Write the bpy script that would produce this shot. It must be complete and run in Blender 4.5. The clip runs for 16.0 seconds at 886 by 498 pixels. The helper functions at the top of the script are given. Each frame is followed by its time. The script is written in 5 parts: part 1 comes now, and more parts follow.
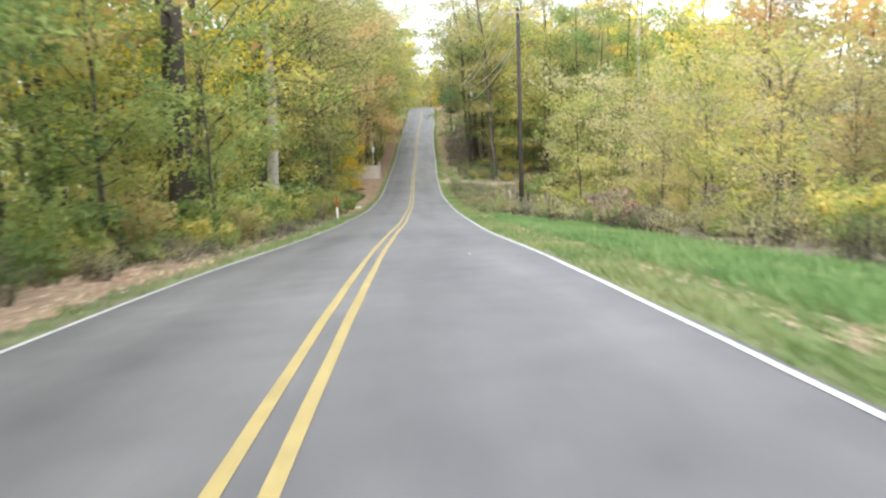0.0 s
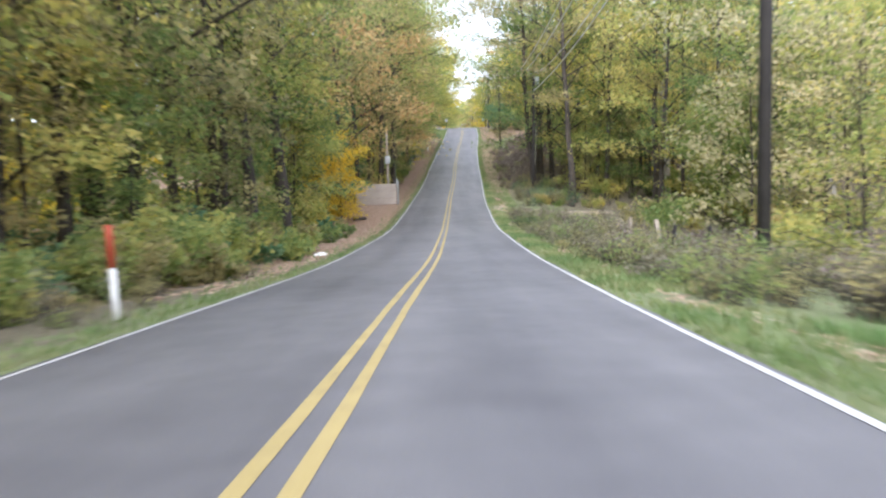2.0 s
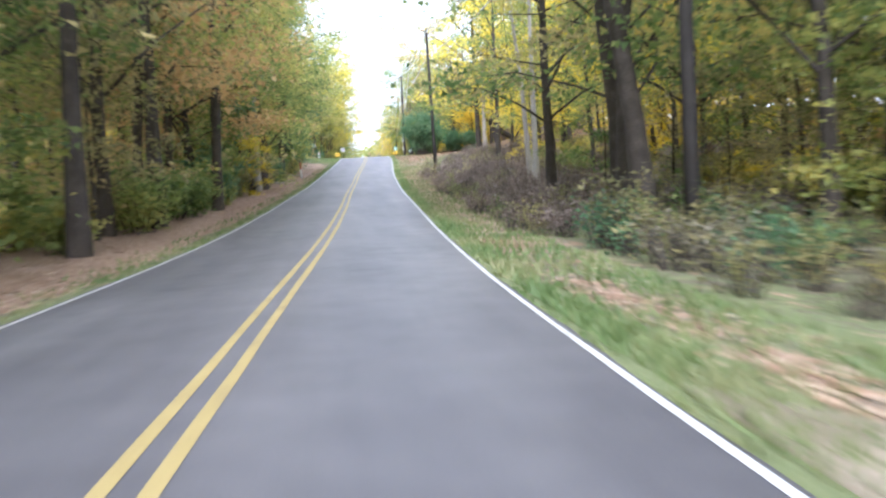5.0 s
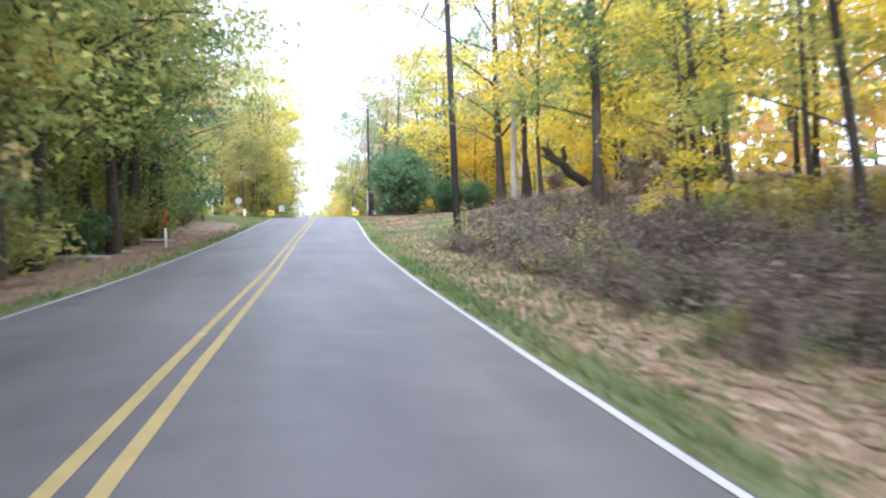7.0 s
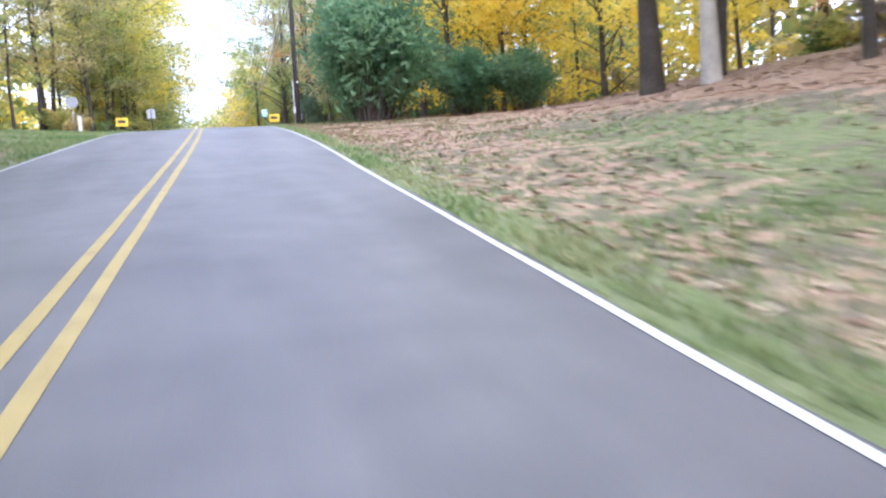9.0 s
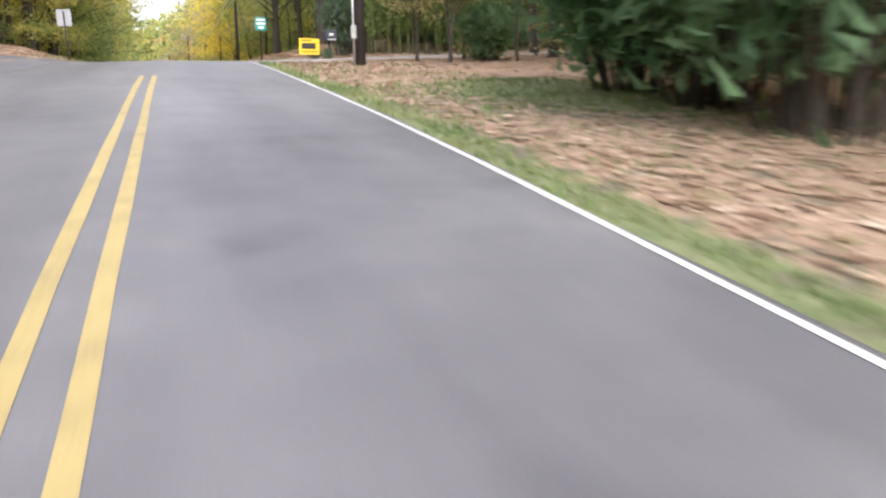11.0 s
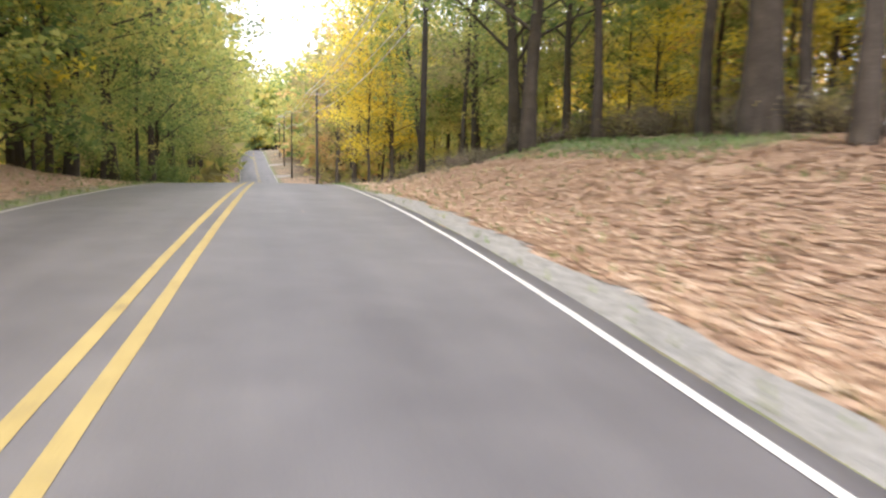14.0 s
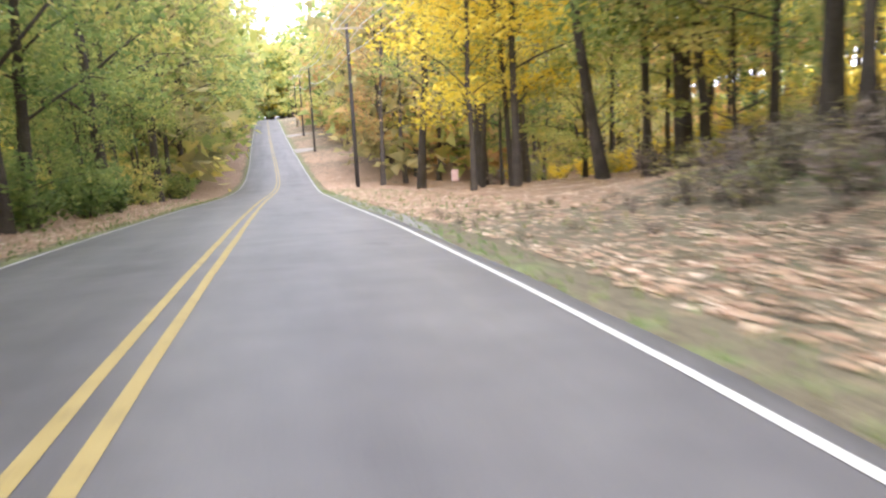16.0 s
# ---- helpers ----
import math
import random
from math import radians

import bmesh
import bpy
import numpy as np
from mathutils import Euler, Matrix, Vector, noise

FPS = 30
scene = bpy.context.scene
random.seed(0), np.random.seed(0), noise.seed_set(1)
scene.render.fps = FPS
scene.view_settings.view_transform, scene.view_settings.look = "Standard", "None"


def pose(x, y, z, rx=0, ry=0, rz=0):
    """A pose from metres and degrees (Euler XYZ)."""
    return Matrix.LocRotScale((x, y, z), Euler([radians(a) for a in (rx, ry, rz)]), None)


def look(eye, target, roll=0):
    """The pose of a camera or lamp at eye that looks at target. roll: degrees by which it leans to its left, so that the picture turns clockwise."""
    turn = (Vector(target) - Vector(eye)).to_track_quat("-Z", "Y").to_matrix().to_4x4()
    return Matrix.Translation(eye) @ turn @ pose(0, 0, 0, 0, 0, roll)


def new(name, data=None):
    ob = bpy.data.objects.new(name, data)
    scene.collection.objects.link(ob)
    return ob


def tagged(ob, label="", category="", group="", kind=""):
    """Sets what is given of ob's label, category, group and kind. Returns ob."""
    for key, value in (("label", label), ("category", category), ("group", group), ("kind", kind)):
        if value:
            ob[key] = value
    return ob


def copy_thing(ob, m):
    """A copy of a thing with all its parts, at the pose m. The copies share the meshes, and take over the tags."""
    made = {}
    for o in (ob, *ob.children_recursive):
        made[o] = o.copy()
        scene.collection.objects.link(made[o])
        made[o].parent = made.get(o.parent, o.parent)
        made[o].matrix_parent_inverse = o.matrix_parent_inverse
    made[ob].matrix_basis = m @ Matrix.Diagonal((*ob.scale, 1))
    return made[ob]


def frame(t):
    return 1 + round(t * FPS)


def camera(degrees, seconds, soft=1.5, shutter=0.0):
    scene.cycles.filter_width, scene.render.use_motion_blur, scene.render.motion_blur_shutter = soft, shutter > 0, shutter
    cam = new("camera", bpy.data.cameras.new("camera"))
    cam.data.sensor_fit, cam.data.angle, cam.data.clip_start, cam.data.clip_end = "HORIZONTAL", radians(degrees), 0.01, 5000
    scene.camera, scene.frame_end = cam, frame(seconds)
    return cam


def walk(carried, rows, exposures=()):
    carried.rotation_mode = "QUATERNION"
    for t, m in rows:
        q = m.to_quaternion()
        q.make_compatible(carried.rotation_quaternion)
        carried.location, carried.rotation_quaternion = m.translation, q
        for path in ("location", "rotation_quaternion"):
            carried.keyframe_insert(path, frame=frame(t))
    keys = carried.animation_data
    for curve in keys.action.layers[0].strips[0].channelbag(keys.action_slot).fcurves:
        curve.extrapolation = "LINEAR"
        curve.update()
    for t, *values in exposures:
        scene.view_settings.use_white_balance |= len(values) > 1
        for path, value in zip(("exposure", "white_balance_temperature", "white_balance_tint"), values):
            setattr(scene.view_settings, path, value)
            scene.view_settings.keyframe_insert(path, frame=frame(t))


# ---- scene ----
cam = camera(57.00, 16.0, soft=2.3, shutter=0.4)
# seconds, place in metres, then pitch, roll and yaw in degrees
PATH = [
    (0, 0.933, -1.577, 0.725, -8.431, 2.053, -4.262),
    (0.5, 1.287, 7.731, 0.066, -6.999, 1.259, -4.593),
    (1, 1.601, 16.997, -0.712, -7.736, 0.611, -5.265),
    (1.5, 2.155, 26.292, -1.536, -4.735, 1.608, -2.402),
    (2, 2.592, 35.798, -2.387, -5.815, 1.629, -1.454),
    (2.5, 3.158, 45.415, -2.965, -4.635, 2.282, -1.964),
    (3, 3.476, 55.278, -3.665, -3.756, 0.930, -1.467),
    (3.5, 3.870, 65.439, -4.159, -3.332, 1.347, -0.607),
    (4, 4.442, 75.959, -4.599, -3.400, 0.881, -4.373),
    (6.5, 7.266, 126.881, -2.896, 2.118, 4.230, -9.222),
    (7, 7.654, 135.678, -2.027, 2.845, 1.991, -11.717),
    (7.5, 8.130, 144.460, -1.242, -0.299, 2.548, -11.095),
    (8, 8.668, 153.230, -0.415, -2.834, 0.959, -11.735),
    (8.5, 9.092, 161.621, 0.429, -4.040, 1.963, -14.111),
    (9, 9.584, 169.457, 1.377, -4.367, 3.940, -18.601),
    (11.5, 11.692, 204.763, 5.694, -11.430, 1.346, -21.033),
    (12, 12.307, 212.257, 6.360, -5.696, -1.349, -16.673),
    (12.5, 12.705, 219.766, 7.014, -3.050, -0.980, -15.984),
    (13, 13.196, 227.382, 7.522, -5.150, -0.753, -16.305),
    (13.5, 13.699, 234.886, 7.918, -5.285, -0.604, -15.304),
    (14, 14.050, 242.447, 8.230, -6.667, -0.954, -13.172),
    (14.5, 14.322, 250.180, 8.397, -6.543, -2.430, -13.352),
    (15, 14.545, 257.956, 8.527, -9.470, -1.812, -13.316),
    (15.5, 14.869, 265.930, 8.483, -9.585, 2.476, -13.492),
    (16, 15.113, 274.103, 8.272, -9.628, 2.960, -11.958),
]
walk(cam, [(t, pose(x, y, z, 90 + pitch, roll, yaw)) for t, x, y, z, pitch, roll, yaw in PATH],
     exposures=[(0, 1.05, 6200, 8), (2, 1.0, 5650, 15), (4, 1.24, 5450, 17), (6.5, 1.54, 5250, 17), (7.2, 1.17, 5450, 19), (8, 1.08, 5500, 20), (9, 1.26, 5200, 21), (11.5, 1.08, 6200, 18), (13, 1.1, 6300, 18), (14.5, 1.43, 6250, 19), (15.2, 1.58, 6100, 20), (16, 1.74, 5900, 21)])

# ---- light: a bright overcast autumn sky ----
world = bpy.data.worlds.new("sky")
scene.world = world
world.use_nodes = True
wn, wl = world.node_tree.nodes, world.node_tree.links
sky = wn.new("ShaderNodeTexSky")
sky.sky_type, sky.sun_disc = "NISHITA", False
sky.sun_elevation, sky.sun_rotation = radians(38), radians(184)
sky.air_density, sky.dust_density = 1.0, 3.0
haze = wn.new("ShaderNodeMixRGB")
haze.inputs[0].default_value = 0.72
haze.inputs[2].default_value = (9.0, 9.0, 9.2, 1)
wl.new(sky.outputs[0], haze.inputs[1])
wl.new(haze.outputs[0], wn["Background"].inputs[0])
wn["Background"].inputs[1].default_value = 0.15
sun = new("sun", bpy.data.lights.new("sun", "SUN"))
sun.data.energy, sun.data.angle, sun.data.color = 2.1, radians(16), (1.0, 0.95, 0.86)
sun.matrix_world = look((0, 0, 0), (0.06, 0.78, -0.62))

# ---- the lie of the land ----
# terrain begin
STEP, Y0 = 12.0, -12.0
ROAD_X = [-0.14, 0.13, 0.52, 0.99, 1.63, 2.17, 2.77, 3.27, 3.76, 4.3, 4.87, 5.57, 6.25, 6.85, 7.58, 8.34, 9.27, 10.2, 10.91, 11.56, 12.28, 12.85, 13.35, 13.71, 14, 14.18, 14.3, 14.49, 14.75, 15.1, 15.39, 15.51, 15.5, 15.41, 15.3, 15.2, 15.11, 15.03, 14.98, 14.93, 14.9, 14.87, 14.84, 14.82, 14.8]
ROAD_Z = [0.04, -0.67, -1.54, -2.58, -3.54, -4.38, -5.14, -5.65, -5.99, -5.8, -5.31, -4.59, -3.61, -2.53, -1.37, -0.03, 1.46, 2.99, 4.36, 5.45, 6.33, 6.85, 7.23, 7.24, 6.97, 6.3, 5.48, 4.64, 3.77, 3.03, 2.55, 2.41, 2.55, 2.87, 3.28, 3.73, 4.19, 4.65, 5.1, 5.54, 5.97, 6.4, 6.83, 7.26, 7.69]
TILT = [0.0195, 0.0331, 0.022, 0.0103, -0.0058, 0.0043, 0.0125, 0.0005, -0.0052, 0.0023, 0.0014, 0.002, 0.0009, 0.0005, 0.0003, 0.0005]
CROWN, HALF = 0.0179, 3.36
KX, KZ, KT = np.array(ROAD_X), np.array(ROAD_Z), np.array(TILT)


def glide(v, y):
    """Smooth curve through evenly spaced knots along the road."""
    y = np.asarray(y, float)
    n = len(v)
    u = (y - Y0) / STEP
    lo, hi = np.minimum(u, 0) * (v[1] - v[0]), np.maximum(u - (n - 1), 0) * (v[-1] - v[-2]) * 0.3
    u = np.clip(u, 0, n - 1.001)
    i = np.floor(u).astype(int)
    s = u - i
    g = lambda k: v[np.clip(k, 0, n - 1)]
    return (g(i - 1) * (-s**3 + 2 * s**2 - s) + g(i) * (3 * s**3 - 5 * s**2 + 2)
            + g(i + 1) * (-3 * s**3 + 4 * s**2 + s) + g(i + 2) * (s**3 - s**2)) / 2 + lo + hi


def road_x(y):
    return glide(KX, y)


def road_top(y, lat):
    """Height of the road's surface at a distance lat from its middle."""
    return glide(KZ, y) + lat * np.interp(y, np.arange(len(KT)) * 36.0 - 36.0, KT) - np.abs(lat) * CROWN


# heights beside the road, above its edge: y, then at 1.5, 4, 8, 14 and 30 m from the edge
RIGHT = np.array([
    (-60, -.1, -.5, -.9, -1.0, -.3), (90, -.1, -.5, -.9, -1.0, -.3), (108, -.05, -.3, -.4, -.4, .3),
    (124, -.1, -.4, -.5, -.3, .8), (142, -.1, -.3, -.3, .1, 1.2), (154, -.05, -.1, .15, .6, 1.8), (168, -.05, .05, .5, 1.1, 2.2),
    (180, .0, .3, 1.15, 2.6, 3.4), (192, 0, .12, .5, 1.6, 2.4), (203, 0, .05, .15, .3, .6),
    (236, 0, .02, .1, .2, .5), (243, 0, .1, .55, 1.0, 1.3), (256, .1, .75, 1.5, 1.9, 2.4),
    (271, .1, .7, 1.7, 2.2, 2.8), (279, 0, .08, 1.1, 2.3, 3.0), (288, 0, .05, 1.0, 2.4, 3.2), (296, 0, 0, .25, .9, 1.6), (304, 0, 0, .1, .5, 1.2),
    (340, 0, -.2, -.6, -.9, -.5), (356, 0, -.1, -.3, -.5, .2), (400, .1, .4, .8, 1.0, 1.5), (600, .1, .4, .8, 1.0, 1.5)])
LEFT = np.array([
    (-60, -.05, -.2, -.4, -.4, 0), (45, -.05, -.25, -.6, -.6, 0), (80, 0, .05, .0, .0, .3),
    (120, .0, .1, .1, .1, .3), (160, .0, -.1, -.2, -.2, .2), (185, .0, .2, .3, .5, .8),
    (200, .05, .35, .7, .9, 1.0), (222, .0, .05, .1, .2, .4), (238, .3, .6, .9, 1.1, 1.2), (247, .35, 1.05, 1.5, 1.7, 1.9), (262, .35, 1.0, 1.5, 1.7, 1.9),
    (275, .0, .3, .6, .8, 1.0), (300, .0, .0, .1, .2, .5), (400, .1, .7, 1.2, 1.4, 1.6), (600, .1, .7, 1.2, 1.4, 1.6)])
REACH = np.array([0, 1.5, 4, 8, 14, 30, 80, 2000])


def ground(y, lat):
    """Height of the ground at a distance lat from the road's middle."""
    y, lat = np.broadcast_arrays(np.asarray(y, float), np.asarray(lat, float))
    out = np.zeros(y.shape)
    for side, table in ((1, RIGHT), (-1, LEFT)):
        d = np.maximum(side * lat - HALF, 0)
        cols = [np.zeros(y.shape)] + [np.interp(y, table[:, 0], table[:, k]) for k in range(1, 6)]
        cols += [cols[5] + 1.5, cols[5] + 20]
        h = np.zeros(y.shape)
        for k in range(len(REACH) - 1):
            u = np.clip((d - REACH[k]) / (REACH[k + 1] - REACH[k]), 0, 1)
            h = np.where(d >= REACH[k], cols[k] + (cols[k + 1] - cols[k]) * (u if k > 4 else u * u * (3 - 2 * u) * .5 + u * .5), h)
        out = np.where(side * lat >= 0, h, out)
    edge = road_top(y, np.clip(lat, -HALF, HALF))
    rough = 0.05 * np.sin(y * 1.3 + lat * .7) * np.sin(lat * 1.1 - y * .4) * np.clip((np.abs(lat) - HALF) / 3, 0, 1)
    return edge + out + rough
# terrain end


# ---- materials ----
def material(name):
    m = bpy.data.materials.new(name)
    m.use_nodes = True
    return m, m.node_tree.nodes, m.node_tree.links, m.node_tree.nodes["Principled BSDF"]


def noise_node(nt, links, scale, detail=4, vec=None):
    n = nt.new("ShaderNodeTexNoise")
    n.inputs["Scale"].default_value, n.inputs["Detail"].default_value = scale, detail
    if vec is not None:
        links.new(vec, n.inputs["Vector"])
    return n


def ramp_node(nt, links, src, stops):
    r = nt.new("ShaderNodeValToRGB")
    while len(r.color_ramp.elements) < len(stops):
        r.color_ramp.elements.new(0.5)
    for e, (p, c) in zip(r.color_ramp.elements, stops):
        e.position, e.color = p, (*c, 1)
    links.new(src, r.inputs[0])
    return r


def surface(name, stops, scale=3.0, fine=60.0, rough=0.85, bump=0.3, metal=0.0):
    """Two scales of noise over a colour ramp, with a fine relief."""
    m, nt, links, bsdf = material(name)
    pos = nt.new("ShaderNodeTexCoord").outputs["Object"]
    a, b = noise_node(nt, links, scale, 5, pos), noise_node(nt, links, fine, 3, pos)
    mix = nt.new("ShaderNodeMath")
    mix.operation = "MULTIPLY_ADD"
    links.new(b.outputs[0], mix.inputs[0])
    mix.inputs[1].default_value = 0.45
    half = nt.new("ShaderNodeMath")
    half.operation = "MULTIPLY"
    links.new(a.outputs[0], half.inputs[0])
    half.inputs[1].default_value = 0.55
    links.new(half.outputs[0], mix.inputs[2])
    r = ramp_node(nt, links, mix.outputs[0], stops)
    links.new(r.outputs[0], bsdf.inputs["Base Color"])
    bp = nt.new("ShaderNodeBump")
    bp.inputs["Strength"].default_value, bp.inputs["Distance"].default_value = bump, 0.02
    links.new(b.outputs[0], bp.inputs["Height"])
    links.new(bp.outputs[0], bsdf.inputs["Normal"])
    bsdf.inputs["Roughness"].default_value, bsdf.inputs["Metallic"].default_value = rough, metal
    return m


def foliage(name, stops, clear=0.68, spread=0.3, patch=0.42):
    """Leaves: each leaf its own tint, each bough and each plant its own shift; light shines through them."""
    m, nt, links, bsdf = material(name)
    geo, info = nt.new("ShaderNodeNewGeometry"), nt.new("ShaderNodeObjectInfo")
    clump = noise_node(nt, links, patch, 2, geo.outputs["Position"])
    wide = nt.new("ShaderNodeMapRange")
    wide.inputs[1].default_value, wide.inputs[2].default_value = .36, .64
    links.new(clump.outputs[0], wide.inputs[0])
    total = None
    for src, k in ((geo.outputs["Random Per Island"], spread), (info.outputs["Random"], (1 - spread) * .42), (wide.outputs[0], (1 - spread) * .58)):
        add = nt.new("ShaderNodeMath")
        add.operation = "MULTIPLY_ADD"
        add.inputs[1].default_value = k
        links.new(src, add.inputs[0])
        if total is None:
            add.inputs[2].default_value = 0
        else:
            links.new(total, add.inputs[2])
        total = add.outputs[0]
    r = ramp_node(nt, links, total, stops)
    links.new(r.outputs[0], bsdf.inputs["Base Color"])
    bsdf.inputs["Roughness"].default_value = 0.6
    tr = nt.new("ShaderNodeBsdfTranslucent")
    links.new(r.outputs[0], tr.inputs[0])
    mx = nt.new("ShaderNodeMixShader")
    mx.inputs[0].default_value = clear
    links.new(bsdf.outputs[0], mx.inputs[1])
    links.new(tr.outputs[0], mx.inputs[2])
    links.new(mx.outputs[0], nt["Material Output"].inputs[0])
    return m


LEAF = {
    "green": foliage("leaf_green", [(.1, (.09, .155, .055)), (.35, (.20, .29, .095)), (.6, (.37, .44, .15)), (.9, (.64, .58, .18))]),
    "lime": foliage("leaf_lime", [(.1, (.18, .26, .08)), (.4, (.41, .46, .14)), (.65, (.66, .60, .19)), (.9, (.80, .65, .22))]),
    "yellow": foliage("leaf_yellow", [(.1, (.54, .45, .06)), (.4, (.87, .71, .08)), (.75, (.93, .81, .17)), (1, (.90, .64, .11))]),
    "gold": foliage("leaf_gold", [(.1, (.50, .37, .04)), (.4, (.84, .64, .07)), (.75, (.91, .74, .12)), (1, (.86, .54, .09))]),
    "orange": foliage("leaf_orange", [(.1, (.40, .25, .11)), (.4, (.64, .42, .18)), (.7, (.76, .58, .28)), (.95, (.62, .30, .13))]),
    "olive": foliage("leaf_olive", [(.1, (.17, .18, .08)), (.4, (.36, .34, .16)), (.65, (.55, .48, .22)), (.9, (.72, .58, .27))]),
    "cream": foliage("leaf_cream", [(.1, (.33, .33, .17)), (.4, (.57, .52, .29)), (.7, (.74, .66, .39)), (.95, (.78, .65, .30))]),
    "dark": foliage("leaf_evergreen", [(0, (.07, .16, .085)), (.5, (.15, .28, .14)), (1, (.30, .42, .22))], clear=.58),
    "holly": foliage("leaf_holly", [(0, (.03, .055, .03)), (.5, (.065, .115, .06)), (1, (.17, .23, .14))], clear=.3),
    "dry": foliage("leaf_dry", [(.05, (.14, .11, .095)), (.4, (.25, .20, .17)), (.7, (.36, .30, .25)), (1, (.38, .34, .23))], clear=.35),
    "straw": foliage("leaf_straw", [(.05, (.12, .11, .075)), (.4, (.225, .205, .135)), (.7, (.34, .31, .21)), (1, (.40, .37, .24))], clear=.35),
    "bamboo": foliage("leaf_bamboo", [(0, (.08, .135, .035)), (.5, (.18, .255, .07)), (1, (.40, .43, .15))], clear=.55),
    "russet": foliage("leaf_russet", [(.05, (.20, .11, .08)), (.4, (.36, .22, .17)), (.7, (.47, .32, .25)), (1, (.50, .38, .24))], clear=.35),
    "lush": foliage("leaf_lush_grass", [(0, (.08, .155, .05)), (.45, (.135, .24, .08)), (.75, (.22, .31, .12)), (1, (.38, .37, .20))], clear=.35),
    "grass": foliage("leaf_grass", [(0, (.09, .145, .055)), (.45, (.15, .225, .075)), (.75, (.27, .29, .13)), (1, (.42, .37, .23))], clear=.35),
    "litter": foliage("leaf_litter", [(.05, (.18, .09, .055)), (.35, (.40, .25, .16)), (.7, (.58, .43, .30)), (1, (.76, .64, .51))], clear=.1, spread=.75, patch=1.2),
}
BARK = surface("bark", [(.25, (.030, .025, .021)), (.5, (.062, .052, .043)), (.75, (.13, .112, .094))], 2.2, 26, .95, .8)
BARK_PALE = surface("bark_pale", [(.25, (.22, .205, .185)), (.5, (.44, .415, .375)), (.75, (.60, .575, .53))], 2.0, 18, .95, .6)
POLE_WOOD = surface("pole_wood", [(.25, (.018, .016, .015)), (.5, (.036, .032, .03)), (.75, (.065, .058, .054))], 1.5, 30, .9, .4)


def asphalt_material():
    """Worn asphalt: paler and darker bands along the road, blotches, stone grain."""
    m, nt, links, bsdf = material("asphalt")
    pos = nt.new("ShaderNodeTexCoord").outputs["Object"]
    mp = nt.new("ShaderNodeMapping")
    mp.inputs["Scale"].default_value = (1.0, .06, 1.0)
    links.new(pos, mp.inputs[0])
    bands, blots, grain = noise_node(nt, links, 1.1, 3, mp.outputs[0]), noise_node(nt, links, .22, 5, pos), noise_node(nt, links, 110, 2, pos)
    cracks = noise_node(nt, links, 1.6, 6, pos)
    terms = [(bands, .30), (blots, .27), (grain, .25), (cracks, .20)]
    total = None
    for n, k in terms:
        a = nt.new("ShaderNodeMath")
        a.operation = "MULTIPLY_ADD"
        links.new(n.outputs[0], a.inputs[0])
        a.inputs[1].default_value = k
        if total is None:
            a.inputs[2].default_value = 0
        else:
            links.new(total, a.inputs[2])
        total = a.outputs[0]
    lane = nt.new("ShaderNodeAttribute")
    lane.attribute_name = "lane"
    worn = nt.new("ShaderNodeMath")
    worn.operation = "MULTIPLY_ADD"
    links.new(lane.outputs["Fac"], worn.inputs[0])
    worn.inputs[1].default_value = .07
    links.new(total, worn.inputs[2])
    tar = noise_node(nt, links, .55, 4, pos)
    spot = nt.new("ShaderNodeMapRange")
    spot.inputs[1].default_value, spot.inputs[2].default_value, spot.inputs[3].default_value, spot.inputs[4].default_value = .66, .74, 0, -.09
    links.new(tar.outputs[0], spot.inputs[0])
    stained = nt.new("ShaderNodeMath")
    links.new(worn.outputs[0], stained.inputs[0])
    links.new(spot.outputs[0], stained.inputs[1])
    total = stained.outputs[0]
    r = ramp_node(nt, links, total, [(.36, (.060, .058, .065)), (.48, (.102, .100, .108)), (.56, (.129, .126, .134)), (.68, (.185, .181, .188))])
    links.new(r.outputs[0], bsdf.inputs["Base Color"])
    bp = nt.new("ShaderNodeBump")
    bp.inputs["Strength"].default_value, bp.inputs["Distance"].default_value = .25, .004
    links.new(grain.outputs[0], bp.inputs["Height"])
    links.new(bp.outputs[0], bsdf.inputs["Normal"])
    bsdf.inputs["Roughness"].default_value = .56
    return m


ASPHALT = asphalt_material()
CONCRETE = surface("concrete", [(.3, (.19, .176, .163)), (.48, (.275, .258, .243)), (.55, (.315, .298, .28)), (.72, (.39, .37, .35))], 1.7, 22, .9, .3)
GRAVEL = surface("gravel", [(.3, (.11, .11, .105)), (.5, (.23, .23, .22)), (.7, (.40, .39, .37))], 9, 38, .95, 1.0)
WHITE = surface("line_white", [(.28, (.26, .26, .26)), (.44, (.48, .48, .47)), (.8, (.62, .62, .61))], 4, 50, .7, .2)
YELLOW = surface("line_yellow", [(.3, (.18, .15, .09)), (.45, (.34, .265, .10)), (.8, (.43, .345, .145))], 4, 50, .7, .2)


